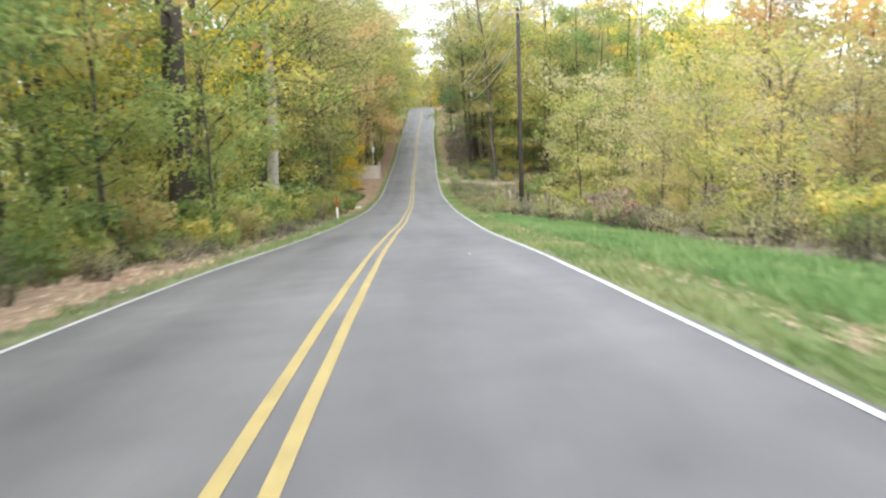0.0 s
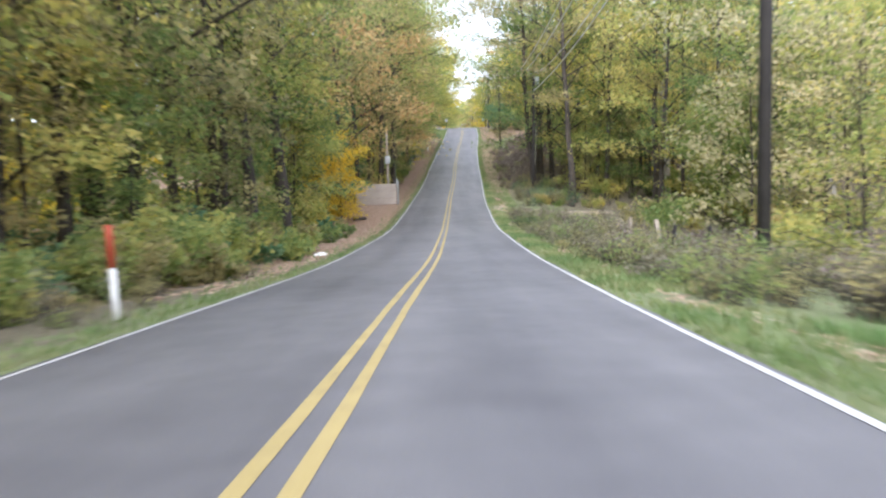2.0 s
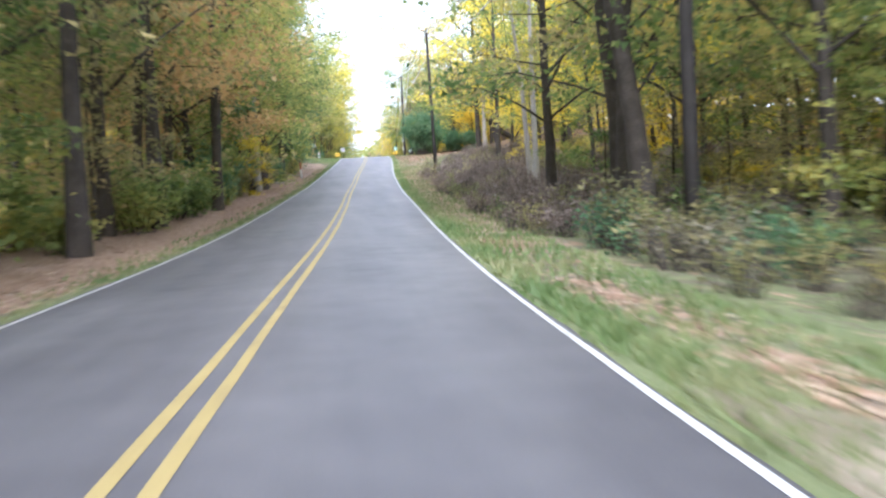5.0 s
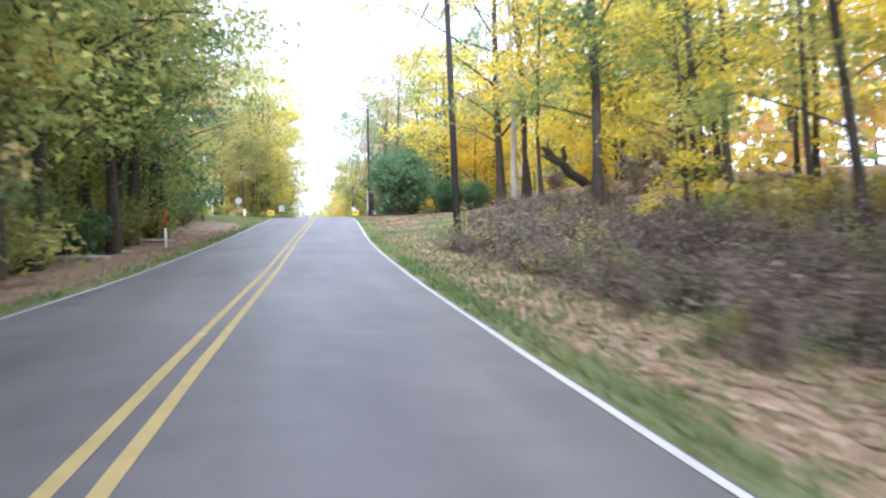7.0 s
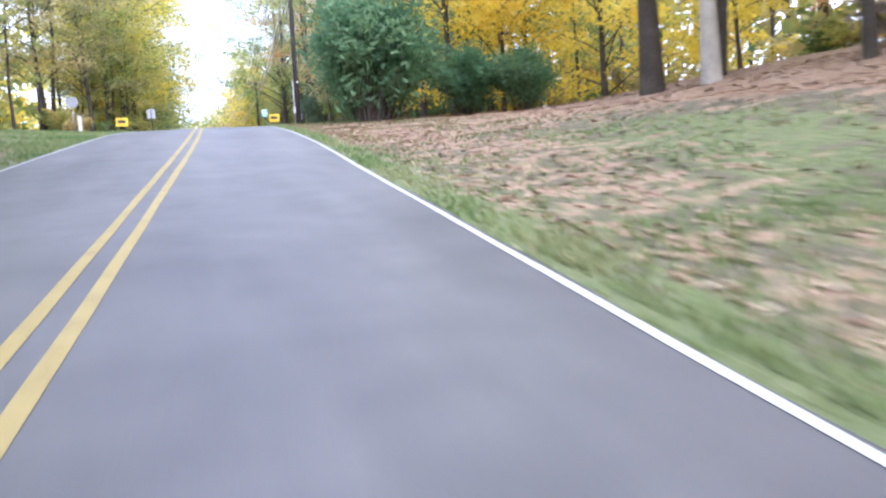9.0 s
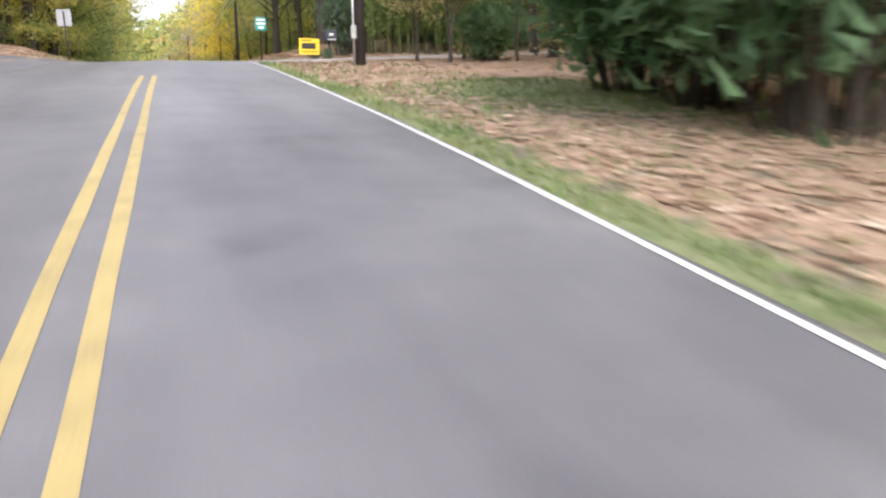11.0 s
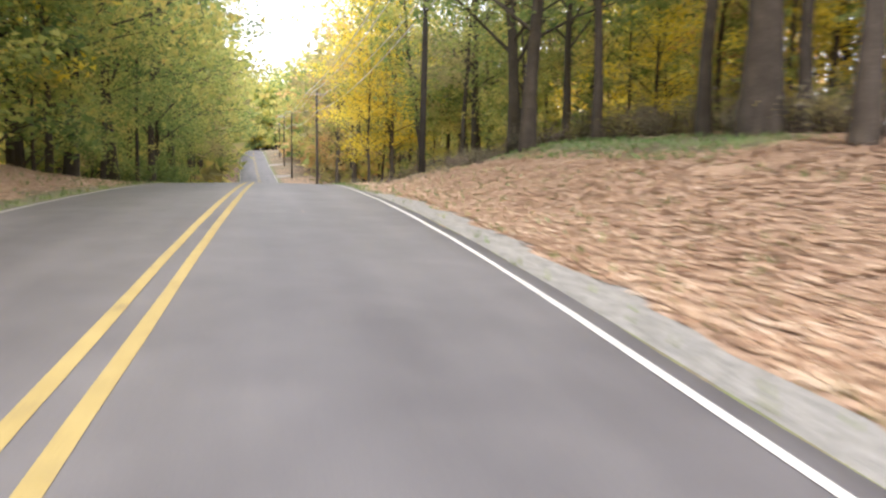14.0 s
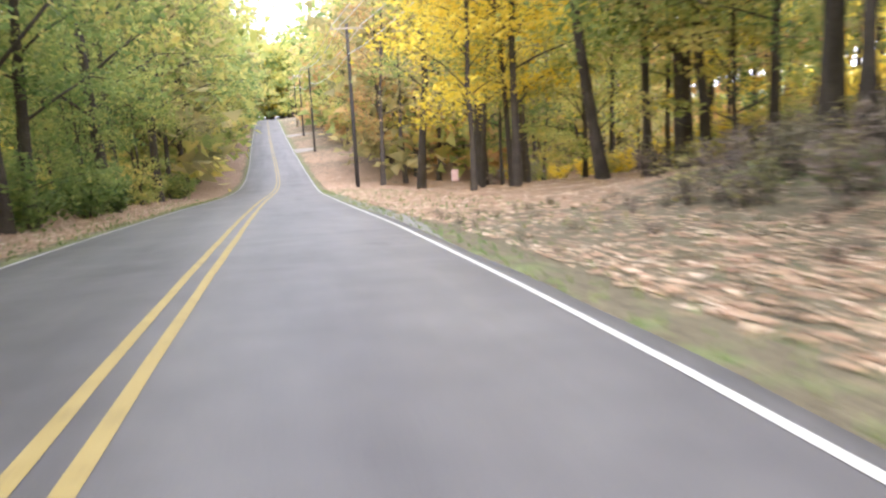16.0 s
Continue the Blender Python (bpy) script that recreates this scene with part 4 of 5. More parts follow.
# ---- woods past counting ----
far = Heap("far_woods")
heap(far, -1, -30, 220, 16, 40, 3.4, ["far"], MIX)
heap(far, -1, 196, 260, 17, 40, 5, ["far"], ["green", "olive", "orange", "lime"])
heap(far, -1, 260, 520, 16, 44, 4, ["far"], ["lime", "green", "yellow", "lime"])
heap(far, 1, -30, 110, 38, 64, 4, ["far"], ["olive", "lime", "olive", "orange"])
heap(far, 1, 110, 160, 26, 54, 6, ["far"], WARM)
heap(far, 1, 160, 204, 30, 54, 2.5, ["far"], WARM)
heap(far, 1, 204, 250, 24, 54, 5, ["far"], ["green", "olive", "yellow", "lime"])
heap(far, 1, 300, 520, 22, 52, 5.5, ["far"], ["green", "olive", "orange", "lime", "yellow"])
heap(far, -1, 330, 520, 3.8, 12, 6, ["far"], ["lime", "green", "lime", "olive"], (.95, 1.35))
heap(far, 1, 345, 520, 7.5, 22, 6, ["far"], ["green", "lime", "olive", "orange"], (.95, 1.35))
heap(far, -1, 560, 620, -6, 20, 8, ["far"], MIX, (1.2, 1.6))
heap(far, 1, 560, 620, -3, 20, 8, ["far"], MIX, (1.2, 1.6))
far.done("autumn woods in yellow and green farther off", "woods")
brush = Heap("brush")
heap(brush, 1, 46, 95, .95, 3, 32, ["weed"], ["straw", "straw", "green", "olive"], (.5, .8))
heap(brush, 1, 45, 96, 2.4, 7.5, 46, ["weed"], ["straw", "dry", "straw", "olive", "green"], (.6, 1.0), keep=lambda y, l: not 94 < y < 103)
heap(brush, 1, 254, 274, 8.6, 11.5, 26, ["weed"], ["straw", "dry", "olive"], (.6, 1.1))
heap(brush, 1, 163, 177, 4.6, 9, 40, ["weed"], ["dry", "dry", "olive"], (.6, 1.0))
heap(brush, 1, 268, 292, .7, 5.5, 44, ["weed"], ["dry", "straw", "straw", "straw"], (.14, .28))
heap(brush, 1, 279, 288, 4.4, 8, 34, ["weed"], ["dry", "dry", "olive"], (.6, 1.0))
heap(brush, 1, 118, 164, 1.7, 3.4, 22, ["weed"], ["dry", "dry", "olive", "green"], (.4, .7))
heap(brush, 1, 274, 290, 5.8, 12, 46, ["weed"], ["straw", "dry", "dry", "straw"], (.55, .95))
heap(brush, 1, 36, 39.5, 6.4, 8.6, 34, ["weed"], ["russet", "russet", "straw"], (1.2, 1.6))
heap(brush, 1, 33, 46, 6.5, 9.5, 14, ["weed"], ["olive", "green", "straw"], (.8, 1.3))
heap(brush, 1, 40, 47, 4.5, 8, 30, ["weed"], ["olive", "green", "cream"], (.7, 1.1))
heap(brush, 1, 10, 40, 7.6, 16, 30, ["weed"], ["cream", "olive", "green", "straw"], (.8, 1.3))
heap(brush, 1, 40, 118, 5.8, 15, 20, ["weed"], ["straw", "straw", "dry", "olive", "green"], (.55, .95), keep=lambda y, l: not 95 < y < 103)
heap(brush, 1, 118, 174, 2.4, 12, 88, ["weed"], ["dry", "dry", "dry", "dry", "dry", "olive"], (.65, 1.15), keep=lambda y, l: not (y > 164 and l < 8.2))
heap(brush, 1, 252, 300, 8.5, 12, 14, ["weed"], ["straw", "olive", "dry"], (.7, 1.1))
heap(brush, -1, 5, 60, 1.6, 5, 9, ["weed"], ["straw", "olive", "green"], (.6, .9), keep=lambda y, l: not 24 < y < 54 or l < -6)
heap(brush, -1, 110, 182, 3, 7, 6, ["weed"], ["green", "green", "olive"], (.5, .8))
heap(brush, 1, 103, 118, 2.9, 7.5, 40, ["weed"], ["dark", "green", "olive", "straw"], (.8, 1.3))
heap(brush, -1, 14, 60, 1.0, 4.4, 30, ["weed"], ["straw", "olive", "green", "straw"], (.32, .62))
brush.done("dry brown weeds and brush", "brush")

scrub = Heap("undergrowth")
heap(scrub, -1, -5, 182, 4.5, 9, 9, ["scrub"], ["green", "dark", "olive", "lime"], (.7, 1.2))
heap(scrub, -1, 236, 340, 4, 9, 7, ["scrub"], ["green", "lime", "olive"], (.7, 1.2))
heap(scrub, 1, 20, 118, 11, 24, 9, ["scrub"], ["olive", "green", "lime", "dry"], (.8, 1.4), keep=lambda y, l: not 96 < y < 103)
heap(scrub, 1, 118, 192, 11, 20, 9, ["scrub"], ["olive", "green", "lime", "dry", "yellow"], (.7, 1.2), keep=lambda y, l: y < 174 or l > 15.5)
heap(scrub, 1, 238, 246, 11, 26, 40, ["scrub"], ["dark", "green", "dark"], (.7, 1.2), keep=lambda y, l: l > 10.8 + (y - 238) * .5)
heap(scrub, 1, 241, 253, 13, 27, 34, ["scrub"], ["dark", "green", "dark"], (1.0, 1.7), keep=lambda y, l: l > 15 + (y - 241))
heap(scrub, 1, 206, 232, 16, 24, 9, ["scrub"], ["green", "dark", "olive"], (.8, 1.3), keep=lambda y, l: y < 228)
heap(scrub, 1, 250, 345, 12, 22, 9, ["scrub"], ["olive", "lime", "dry", "yellow"], (.7, 1.1))
heap(scrub, -1, 50, 78, 1.5, 4.5, 16, ["scrub"], ["green", "dark", "olive"], (.45, .75))
heap(scrub, -1, 60, 112, 3.4, 5.2, 5, ["scrub"], ["green", "olive"], (.4, .7), keep=lambda y, l: y < 76)
heap(scrub, 1, 101.5, 108, 4.2, 11, 26, ["scrub"], ["green", "olive", "lime"], (.35, .6))
scrub.done("leafy green and brown undergrowth beneath the trees", "undergrowth")


# ---- bamboo ----
def bamboo():
    pts = []
    r2 = np.random.default_rng(9)
    cane = []
    for k in range(5):
        h = 9.5 + k * .7
        bow = .10 + .03 * k
        path = [(0, 0, -.1), (bow * .3, 0, h * .3), (bow * 1.6, .02, h * .6), (bow * 5, .05, h * .85), (bow * 9, .1, h)]
        cane.append((path, h))
    green = surface("bamboo_cane", [(.25, (.06, .08, .03)), (.5, (.12, .15, .05)), (.75, (.22, .24, .10))], 1.5, 20, .5, .1)
    protos = []
    for path, h in cane:
        ob = new("bamboo_cane")
        v, f = rod(path, [.02, .019, .016, .011, .004], 6, False)
        put("stalk", v, f, green, ob, smooth=True)
        n = 620
        u = r2.uniform(.06, 1, n) ** .85
        P = np.array(path)
        c = np.stack([np.interp(u * h, P[:, 2], P[:, k]) for k in range(3)], 1) + r2.normal(0, .42, (n, 3)) * np.array([1, 1, .5])
        me = fast_mesh("crown", *leaf_tris(r2, c, .30, .6, .2), LEAF["bamboo"])
        new("crown", me).parent = ob
        protos.append(ob)
    k = 0
    for i in range(190):
        y, lat = 238 + rng.random() ** 1.4 * 9, 10.4 + rng.random() * 16
        if i % 8 == 0:
            y, lat = rng.uniform(238.2, 240.8), rng.uniform(10.4, 13)
        elif i % 3 == 0:
            y, lat = rng.uniform(236.9, 239), rng.uniform(13, 26)
        elif lat < 10.4 + (y - 238):
            lat = 10.4 + (y - 238) + rng.random()
        x, y, z = plant_at(y, lat)
        ob = copy_thing(protos[k % 5], pose(x, y, z, rng.uniform(-4, 4), rng.uniform(-4, 4), rng.uniform(0, 360)))
        tagged(ob, "tall green bamboo cane in a dense grove", "bamboo", "bamboo grove")
        k += 1
    for ob in protos:
        for c in list(ob.children):
            bpy.data.objects.remove(c)
        bpy.data.objects.remove(ob)


bamboo()


for y, lat, s in ((233.6, 7.05, .27), (234.3, 6.6, .24)):
    grow("bush", y, lat, s, "holly", note=" by the mailbox")


# ---- poles and cables ----
METAL = surface("galvanised_steel", [(.25, (.30, .31, .32)), (.5, (.44, .45, .46)), (.75, (.55, .56, .57))], 5, 40, .5, .1, .7)
GREY_PAINT = surface("grey_paint", [(.25, (.34, .38, .38)), (.5, (.44, .48, .48)), (.75, (.52, .56, .56))], 3, 40, .6, .1)
PALE_WOOD = surface("weathered_wood", [(.25, (.22, .18, .14)), (.5, (.36, .31, .25)), (.75, (.48, .42, .35))], 1.5, 30, .9, .4)
PORCELAIN = surface("porcelain", [(.3, (.30, .28, .26)), (.7, (.45, .43, .40))], 8, 40, .3, .05)
RED_PAINT = surface("red_paint", [(.25, (.30, .045, .02)), (.5, (.42, .07, .03)), (.75, (.48, .10, .05))], 6, 50, .6, .1)
WHITE_PAINT = surface("white_paint", [(.25, (.55, .55, .53)), (.5, (.74, .74, .72)), (.75, (.82, .82, .80))], 5, 50, .6, .1)
SIGN_YELLOW = surface("yellow_sign", [(.2, (.80, .50, .01)), (.8, (.86, .58, .02))], 3, 30, .5, .05)
SIGN_GREEN = surface("teal_sign", [(.2, (.010, .20, .18)), (.8, (.016, .27, .24))], 3, 30, .45, .05)
BLACK = surface("black_print", [(.2, (.012, .012, .012)), (.8, (.03, .03, .03))], 5, 40, .6, .05)
DARK_BOX = surface("slate_paint", [(.25, (.025, .032, .042)), (.75, (.05, .06, .075))], 4, 40, .5, .1)
PANEL = surface("weathered_board", [(.2, (.30, .26, .22)), (.5, (.42, .37, .32)), (.8, (.52, .47, .41))], 1.2, 25, .9, .3)
SIGN_BACK = surface("sign_back", [(.25, (.25, .26, .27)), (.75, (.36, .37, .38))], 3, 30, .5, .05)
# aluminium cable, its colour paled to hold the bright sky's reflection
SKYLIT_CABLE = surface("cable", [(.25, (.66, .66, .67)), (.75, (.80, .80, .80))], 3, 30, .5, .05)
TOPS = {}


def utility_pole(name, y, lat, height, arm=True, tank=False, lean=0.0, words="dark wooden utility pole", conduit=False):
    x, y, z = plant_at(y, lat)
    pole = new("utility_pole")
    pole.matrix_basis = pose(x, y, z, 0, lean, 0)
    tagged(pole, words, "utility pole", "utility poles")
    v, f = rod([(0, 0, -.4), (0, 0, height * .5), (0, 0, height)], [.165, .14, .115], 14)
    put("post", v, f, POLE_WOOD, pole, smooth=True)
    ends = []
    if arm:
        bar = part("crossarm", box(bmesh.new(), (2.4, .09, .115), (0, -.14, height - .35), .012), PALE_WOOD, pole, "weathered wooden crossarm")
        for sx in (-1.1, -.45, 1.1):
            v, f = rod([(sx, -.14, height - .29), (sx, -.14, height - .22), (sx, -.14, height - .15), (sx, -.14, height - .09)], [.02, .05, .035, .04], 10)
            put("insulator", v, f, PORCELAIN, bar, smooth=True)
            ends.append((sx, -.14, height - .08))
        for s in (-1, 1):
            v, f = rod([(s * .7, -.2, height - .35), (0, -.17, height - 1.0)], [.016, .016], 5)
            put("brace", v, f, METAL, pole)
    if tank:
        v, f = rod([(.32, -.05, height - 1.65), (.32, -.05, height - 1.6), (.32, -.05, height - .95), (.32, -.05, height - .88), (.32, -.05, height - .85)], [.17, .2, .2, .19, .08], 14)
        put("transformer", v, f, GREY_PAINT, pole, "grey transformer can", True)
    if conduit:
        v, f = rod([(-.22, -.12, -.2), (-.22, -.12, 2.8)], [.035, .035], 8)
        put("conduit", v, f, METAL, pole, "grey steel conduit", True)
        case = part("meter_box", box(bmesh.new(), (.15, .13, .38), (-.23, -.16, .95), .02), GREY_PAINT, pole, "pale grey meter box")
        part("lid", box(bmesh.new(), (.11, .012, .18), (-.23, -.23, 1.0), .004), METAL, case, "steel meter lid")
        part("tag", box(bmesh.new(), (.11, .012, .09), (.05, -.168, 2.7), .003), WHITE_PAINT, pole)
    ends.append((0, 0, height - 2.2))
    m = pole.matrix_basis
    TOPS[name] = [m @ Vector(e) for e in (ends if arm else [(-.12, 0, height - .3), (.12, 0, height - .5), (0, 0, height - .1), (0, 0, height - 2.2)])]


utility_pole("A", 54.3, 7.9, 13.9, words="dark wooden utility pole in the meadow weeds")
utility_pole("B", 113.1, 7.9, 12.0, tank=True, lean=1.0, words="dark wooden utility pole with crossarm and transformer")
utility_pole("C", 169.9, 7.0, 12.4, arm=False, lean=-.6, words="dark wooden utility pole at the brushy bank")
utility_pole("D", 221.9, 5.95, 12.0, conduit=True, lean=.6, words="dark wooden utility pole with a grey conduit and meter box")
utility_pole("E", 279.0, 7.55, 9.9, lean=.8, words="dark wooden utility pole on the leafy bank")
utility_pole("F", 336.8, 6.3, 12.2, lean=-.2, words="dark wooden utility pole with a crossarm")
utility_pole("G", 394, 6.0, 12.0, words="dark wooden utility pole with a crossarm")
utility_pole("H", 432, 6.4, 11.5, words="dark wooden utility pole with a crossarm")
utility_pole("I", 470, 6.8, 11.5, words="dark wooden utility pole with a crossarm")
keys = list(TOPS)
for a, b in zip(keys, keys[1:]):
    for p, q in zip(TOPS[a], TOPS[b]):
        pts = [p.lerp(q, k / 14) - Vector((0, 0, 4 * .8 * (k / 14) * (1 - k / 14))) for k in range(15)]
        # drawn thicker than real wire, to hold the sky's glare around it
        v, f = rod(pts, [.036] * 15, 5)
        tagged(put("power_cable", v, f, SKYLIT_CABLE), "thin sagging cable strung between utility poles", "cable", "power cables")
service = new("service_pole")
service.matrix_basis = pose(*plant_at(105.6, -5.1))
v, f = rod([(0, 0, -.3), (0, 0, 6.1)], [.11, .09], 12)
put("post", v, f, PALE_WOOD, service, smooth=True)
case = part("meter_box", box(bmesh.new(), (.44, .2, .62), (.04, -.17, 3.7), .03), GREY_PAINT, service, "pale grey metal meter box")
part("hatch", box(bmesh.new(), (.34, .02, .46), (.04, -.275, 3.7), .008), METAL, case)
tagged(service, "pale wooden service pole with a grey meter box", "service pole")


# ---- marker posts ----
def marker_post(y, lat, height=1.4):
    post = new("marker_post")
    post.matrix_basis = pose(*plant_at(y, lat), 0, -1.5, 0)
    v, f = rod([(0, 0, -.2), (0, 0, height * .55)], [.055, .055], 12)
    put("post", v, f, WHITE_PAINT, post, "white lower half", True)
    v, f = rod([(0, 0, height * .55), (0, 0, height - .02), (0, 0, height)], [.057, .057, .04], 12)
    put("sleeve", v, f, RED_PAINT, post, "rust-red upper half", True)
    tagged(post, "thin white and red pipeline marker post on the verge", "marker post", "marker posts")


marker_post(47.7, -4.1)
marker_post(168.9, -4.8, 1.36)


def fence_post(y, lat, height, lean, mat, wide):
    post = new("fence_post")
    post.matrix_basis = pose(*plant_at(y, lat), lean * .5, lean, 20)
    part("post", box(bmesh.new(), (wide, .11, height + .3), (0, 0, height / 2 - .15), .015), mat, post)
    v, f = rod([(-.01, -.07, height * .8), (.02, -.075, height * .8 - .1)], [.008, .008], 5)
    put("staple", v, f, METAL, post)
    tagged(post, "weathered old wooden fence post leaning in the weeds", "fence post", "old fence posts")


fence_post(66.5, 8.6, 1.5, -9, PALE_WOOD, .17)
fence_post(66.3, 8.9, 1.3, 5, POLE_WOOD, .11)
fence_post(64.0, 9.6, 1.35, 1, POLE_WOOD, .12)
fence_post(62.0, 10.6, 1.3, -4, PALE_WOOD, .12)
fence_post(71.5, 8.4, 1.35, 2, PALE_WOOD, .11)

# ---- the board fence by the service pole ----
fence = new("board_fence")
fx, fy, fz = plant_at(104.5, -5.95)
fence.matrix_basis = pose(fx, fy, fz, 0, 0, 2)
for k in range(3):
    part("panel", box(bmesh.new(), (3.3, .05, .57), (-.05, 0, .32 + .58 * k - .02), .006), PANEL, fence)
for sx, hh in ((-1.75, 2.15), (1.68, 2.2)):
    v, f = rod([(sx, .03, -.3), (sx, .03, hh)], [.04, .04], 10)
    put("post", v, f, METAL, fence, "galvanised steel post", True)
part("side_panel", box(bmesh.new(), (.05, 1.0, 1.95), (1.78, .55, .98), .01), GREY_PAINT, fence, "pale blue-grey metal end panel")
v, f = rod([(1.78, 1.08, -.3), (1.78, 1.08, 2.1)], [.045, .045], 10)
put("post", v, f, METAL, fence, "galvanised steel post", True)
tagged(fence, "weathered board fence panel between steel posts", "fence")


# ---- signs ----
def yard_sign(y, lat, words):
    s = new("yard_sign")
    s.matrix_basis = pose(*plant_at(y, lat), 0, 1.5, 0) @ Matrix.Scale(.92, 4)
    sheet = part("board", box(bmesh.new(), (.66, .012, .5), (0, 0, .62), .004), SIGN_YELLOW, s)
    part("print", box(bmesh.new(), (.34, .006, .035), (-.1, -.009, .81)), BLACK, sheet)
    part("print", box(bmesh.new(), (.46, .006, .19), (-.02, -.009, .635)), BLACK, sheet)
    part("print", box(bmesh.new(), (.56, .006, .03), (0, -.009, .46)), BLACK, sheet)
    for sx in (-.2, .2):
        v, f = rod([(sx, .01, -.15), (sx, .01, .8)], [.006, .006], 5)
        put("stake", v, f, METAL, s)
    tagged(s, words, "yard sign", "yard signs")


yard_sign(222.2, 4.45, "yellow yard sign with black print in fallen leaves")
yard_sign(217.6, -4.1, "yellow yard sign with black print on the lawn")

green = new("road_sign")
green.matrix_basis = pose(*plant_at(242.9, 5.25), 0, .8, 4)
v, f = rod([(0, .03, -.3), (0, .03, 2.3)], [.03, .03], 8)
put("post", v, f, POLE_WOOD, green, "dark green steel post", True)
plate = part("board", box(bmesh.new(), (.58, .02, .68), (.02, 0, 1.99), .008), SIGN_GREEN, green)
for bw, bx, bz in ((.46, .02, 2.2), (.5, .02, 2.0), (.3, .02, 1.8)):
    part("print", box(bmesh.new(), (bw, .008, .10), (bx, -.013, bz), .003), WHITE_PAINT, plate, "white print bar")
tagged(green, "teal green road sign with white print bars", "road sign")

back = new("road_sign")
back.matrix_basis = pose(*plant_at(240, -3.9), 0, -1.5, 0)
v, f = rod([(0, -.03, -.3), (0, -.03, 2.25)], [.035, .035], 8)
put("post", v, f, POLE_WOOD, back, "dark post", True)
part("board", box(bmesh.new(), (.62, .016, .75), (0, .02, 1.95), .006), SIGN_BACK, back)
tagged(back, "plain grey back of a road sign on a dark post", "road sign")

stop = new("stop_sign")
stop.matrix_basis = pose(*plant_at(229.6, -8.3), 0, 0, 12)
v, f = rod([(0, .03, -.3), (0, .03, 2.3)], [.03, .03], 8)
put("post", v, f, METAL, stop, smooth=True)
v, f = rod([(0, 0, 2.0), (0, .015, 2.0)], [.40, .40], 8)
put("board", v, f, SIGN_BACK, stop, "plain grey back of the octagonal plate")
tagged(stop, "octagonal stop sign turned away beside the side street", "stop sign")

wp = new("white_post")
wp.matrix_basis = pose(*plant_at(225.2, -7.3))
part("post", box(bmesh.new(), (.2, .2, 1.1), (0, 0, .5), .02), WHITE_PAINT, wp)
part("cap", box(bmesh.new(), (.24, .24, .05), (0, 0, 1.07), .012), WHITE_PAINT, wp)
tagged(wp, "short white painted post on the lawn", "post")

mail = new("mailbox")
mail.matrix_basis = pose(*plant_at(233.9, 7.25, .1), 0, 0, 8) @ Matrix.Scale(.93, 4)
part("post", box(bmesh.new(), (.1, .1, 1.1), (0, .1, .5), .01), POLE_WOOD, mail)
bm = box(bmesh.new(), (.58, .5, .5), (0, 0, 1.17), .05)
case = part("body", bm, DARK_BOX, mail)
part("print", box(bmesh.new(), (.2, .008, .1), (0, -.255, 1.23)), WHITE_PAINT, case, "white print bar")
part("ledge", box(bmesh.new(), (.4, .05, .03), (0, -.26, 1.0), .006), WHITE_PAINT, case, "pale bottom edge")
tagged(mail, "dark slate mailbox on a post in the leaves", "mailbox")

flag = new("garden_flag")
flag.matrix_basis = pose(*plant_at(340, 14.6), 0, 0, 0)
v, f = rod([(-.32, 0, -.2), (-.32, 0, 1.5)], [.015, .015], 6)
put("pole", v, f, METAL, flag)
part("cloth", box(bmesh.new(), (.6, .01, .95), (0, 0, .95), .004), surface("faded_cloth", [(.3, (.62, .30, .30)), (.5, (.74, .52, .50)), (.7, (.80, .74, .72))], 3, 30, .8, .1), flag, "faded pink and white cloth")
r5 = np.random.default_rng(12)
bm = bmesh.new()
bmesh.ops.create_icosphere(bm, subdivisions=2, radius=.22)
for vert in bm.verts:
    vert.co = vert.co * (1 + r5.uniform(-.12, .12))
    vert.co.z *= .6
stone = tagged(part("stone", bm, POLE_WOOD, None), "small dark stone on the mown grass", "stone")
stone.matrix_basis = pose(*plant_at(333, 10.7, -.05))
tagged(flag, "faded pink and white garden flag at the wood's edge", "flag")

# ---- fallen wood and litter ----
snag = new("fallen_tree")
sx, sy, sz = plant_at(176.8, 15.6)
snag.matrix_basis = pose(sx, sy, sz + .15)
v, f = rod([(.5, 0, -.4), (-.2, .04, .15), (-.75, -.08, .55), (-1.3, -.1, .85), (-1.75, -.25, 1.3), (-2.25, -.25, 1.6), (-2.6, -.35, 2.0), (-2.95, -.35, 2.2)], [.30, .27, .25, .27, .24, .22, .21, .08], 10)
v = [p + Vector((0, 0, 1)) * .05 * noise.noise(p * 4) + Vector((0, 1, 0)) * .05 * noise.noise(p * 5) for p in v]
put("trunk", v, f, BARK, snag, smooth=True)
for pts, radii in (([(-1.75, -.2, 1.25), (-1.6, -.2, 1.75), (-1.72, -.25, 2.1), (-1.6, -.28, 2.3)], [.15, .14, .12, .04]), ([(-2.2, -.3, 1.55), (-2.6, -.4, 1.62), (-3.0, -.45, 1.8)], [.14, .12, .05]),
                   ([(-.1, .1, .2), (.25, .1, .8), (.75, .15, 1.35)], [.12, .09, .05]), ([(-2.5, -.3, 1.9), (-2.55, -.3, 2.4), (-2.45, -.3, 2.75)], [.07, .05, .02])):
    v, f = rod(pts, radii, 7)
    put("branch", v, f, BARK, snag, "broken branch stub", True)
tagged(snag, "broken dead tree trunk leaning over the brush", "fallen tree")


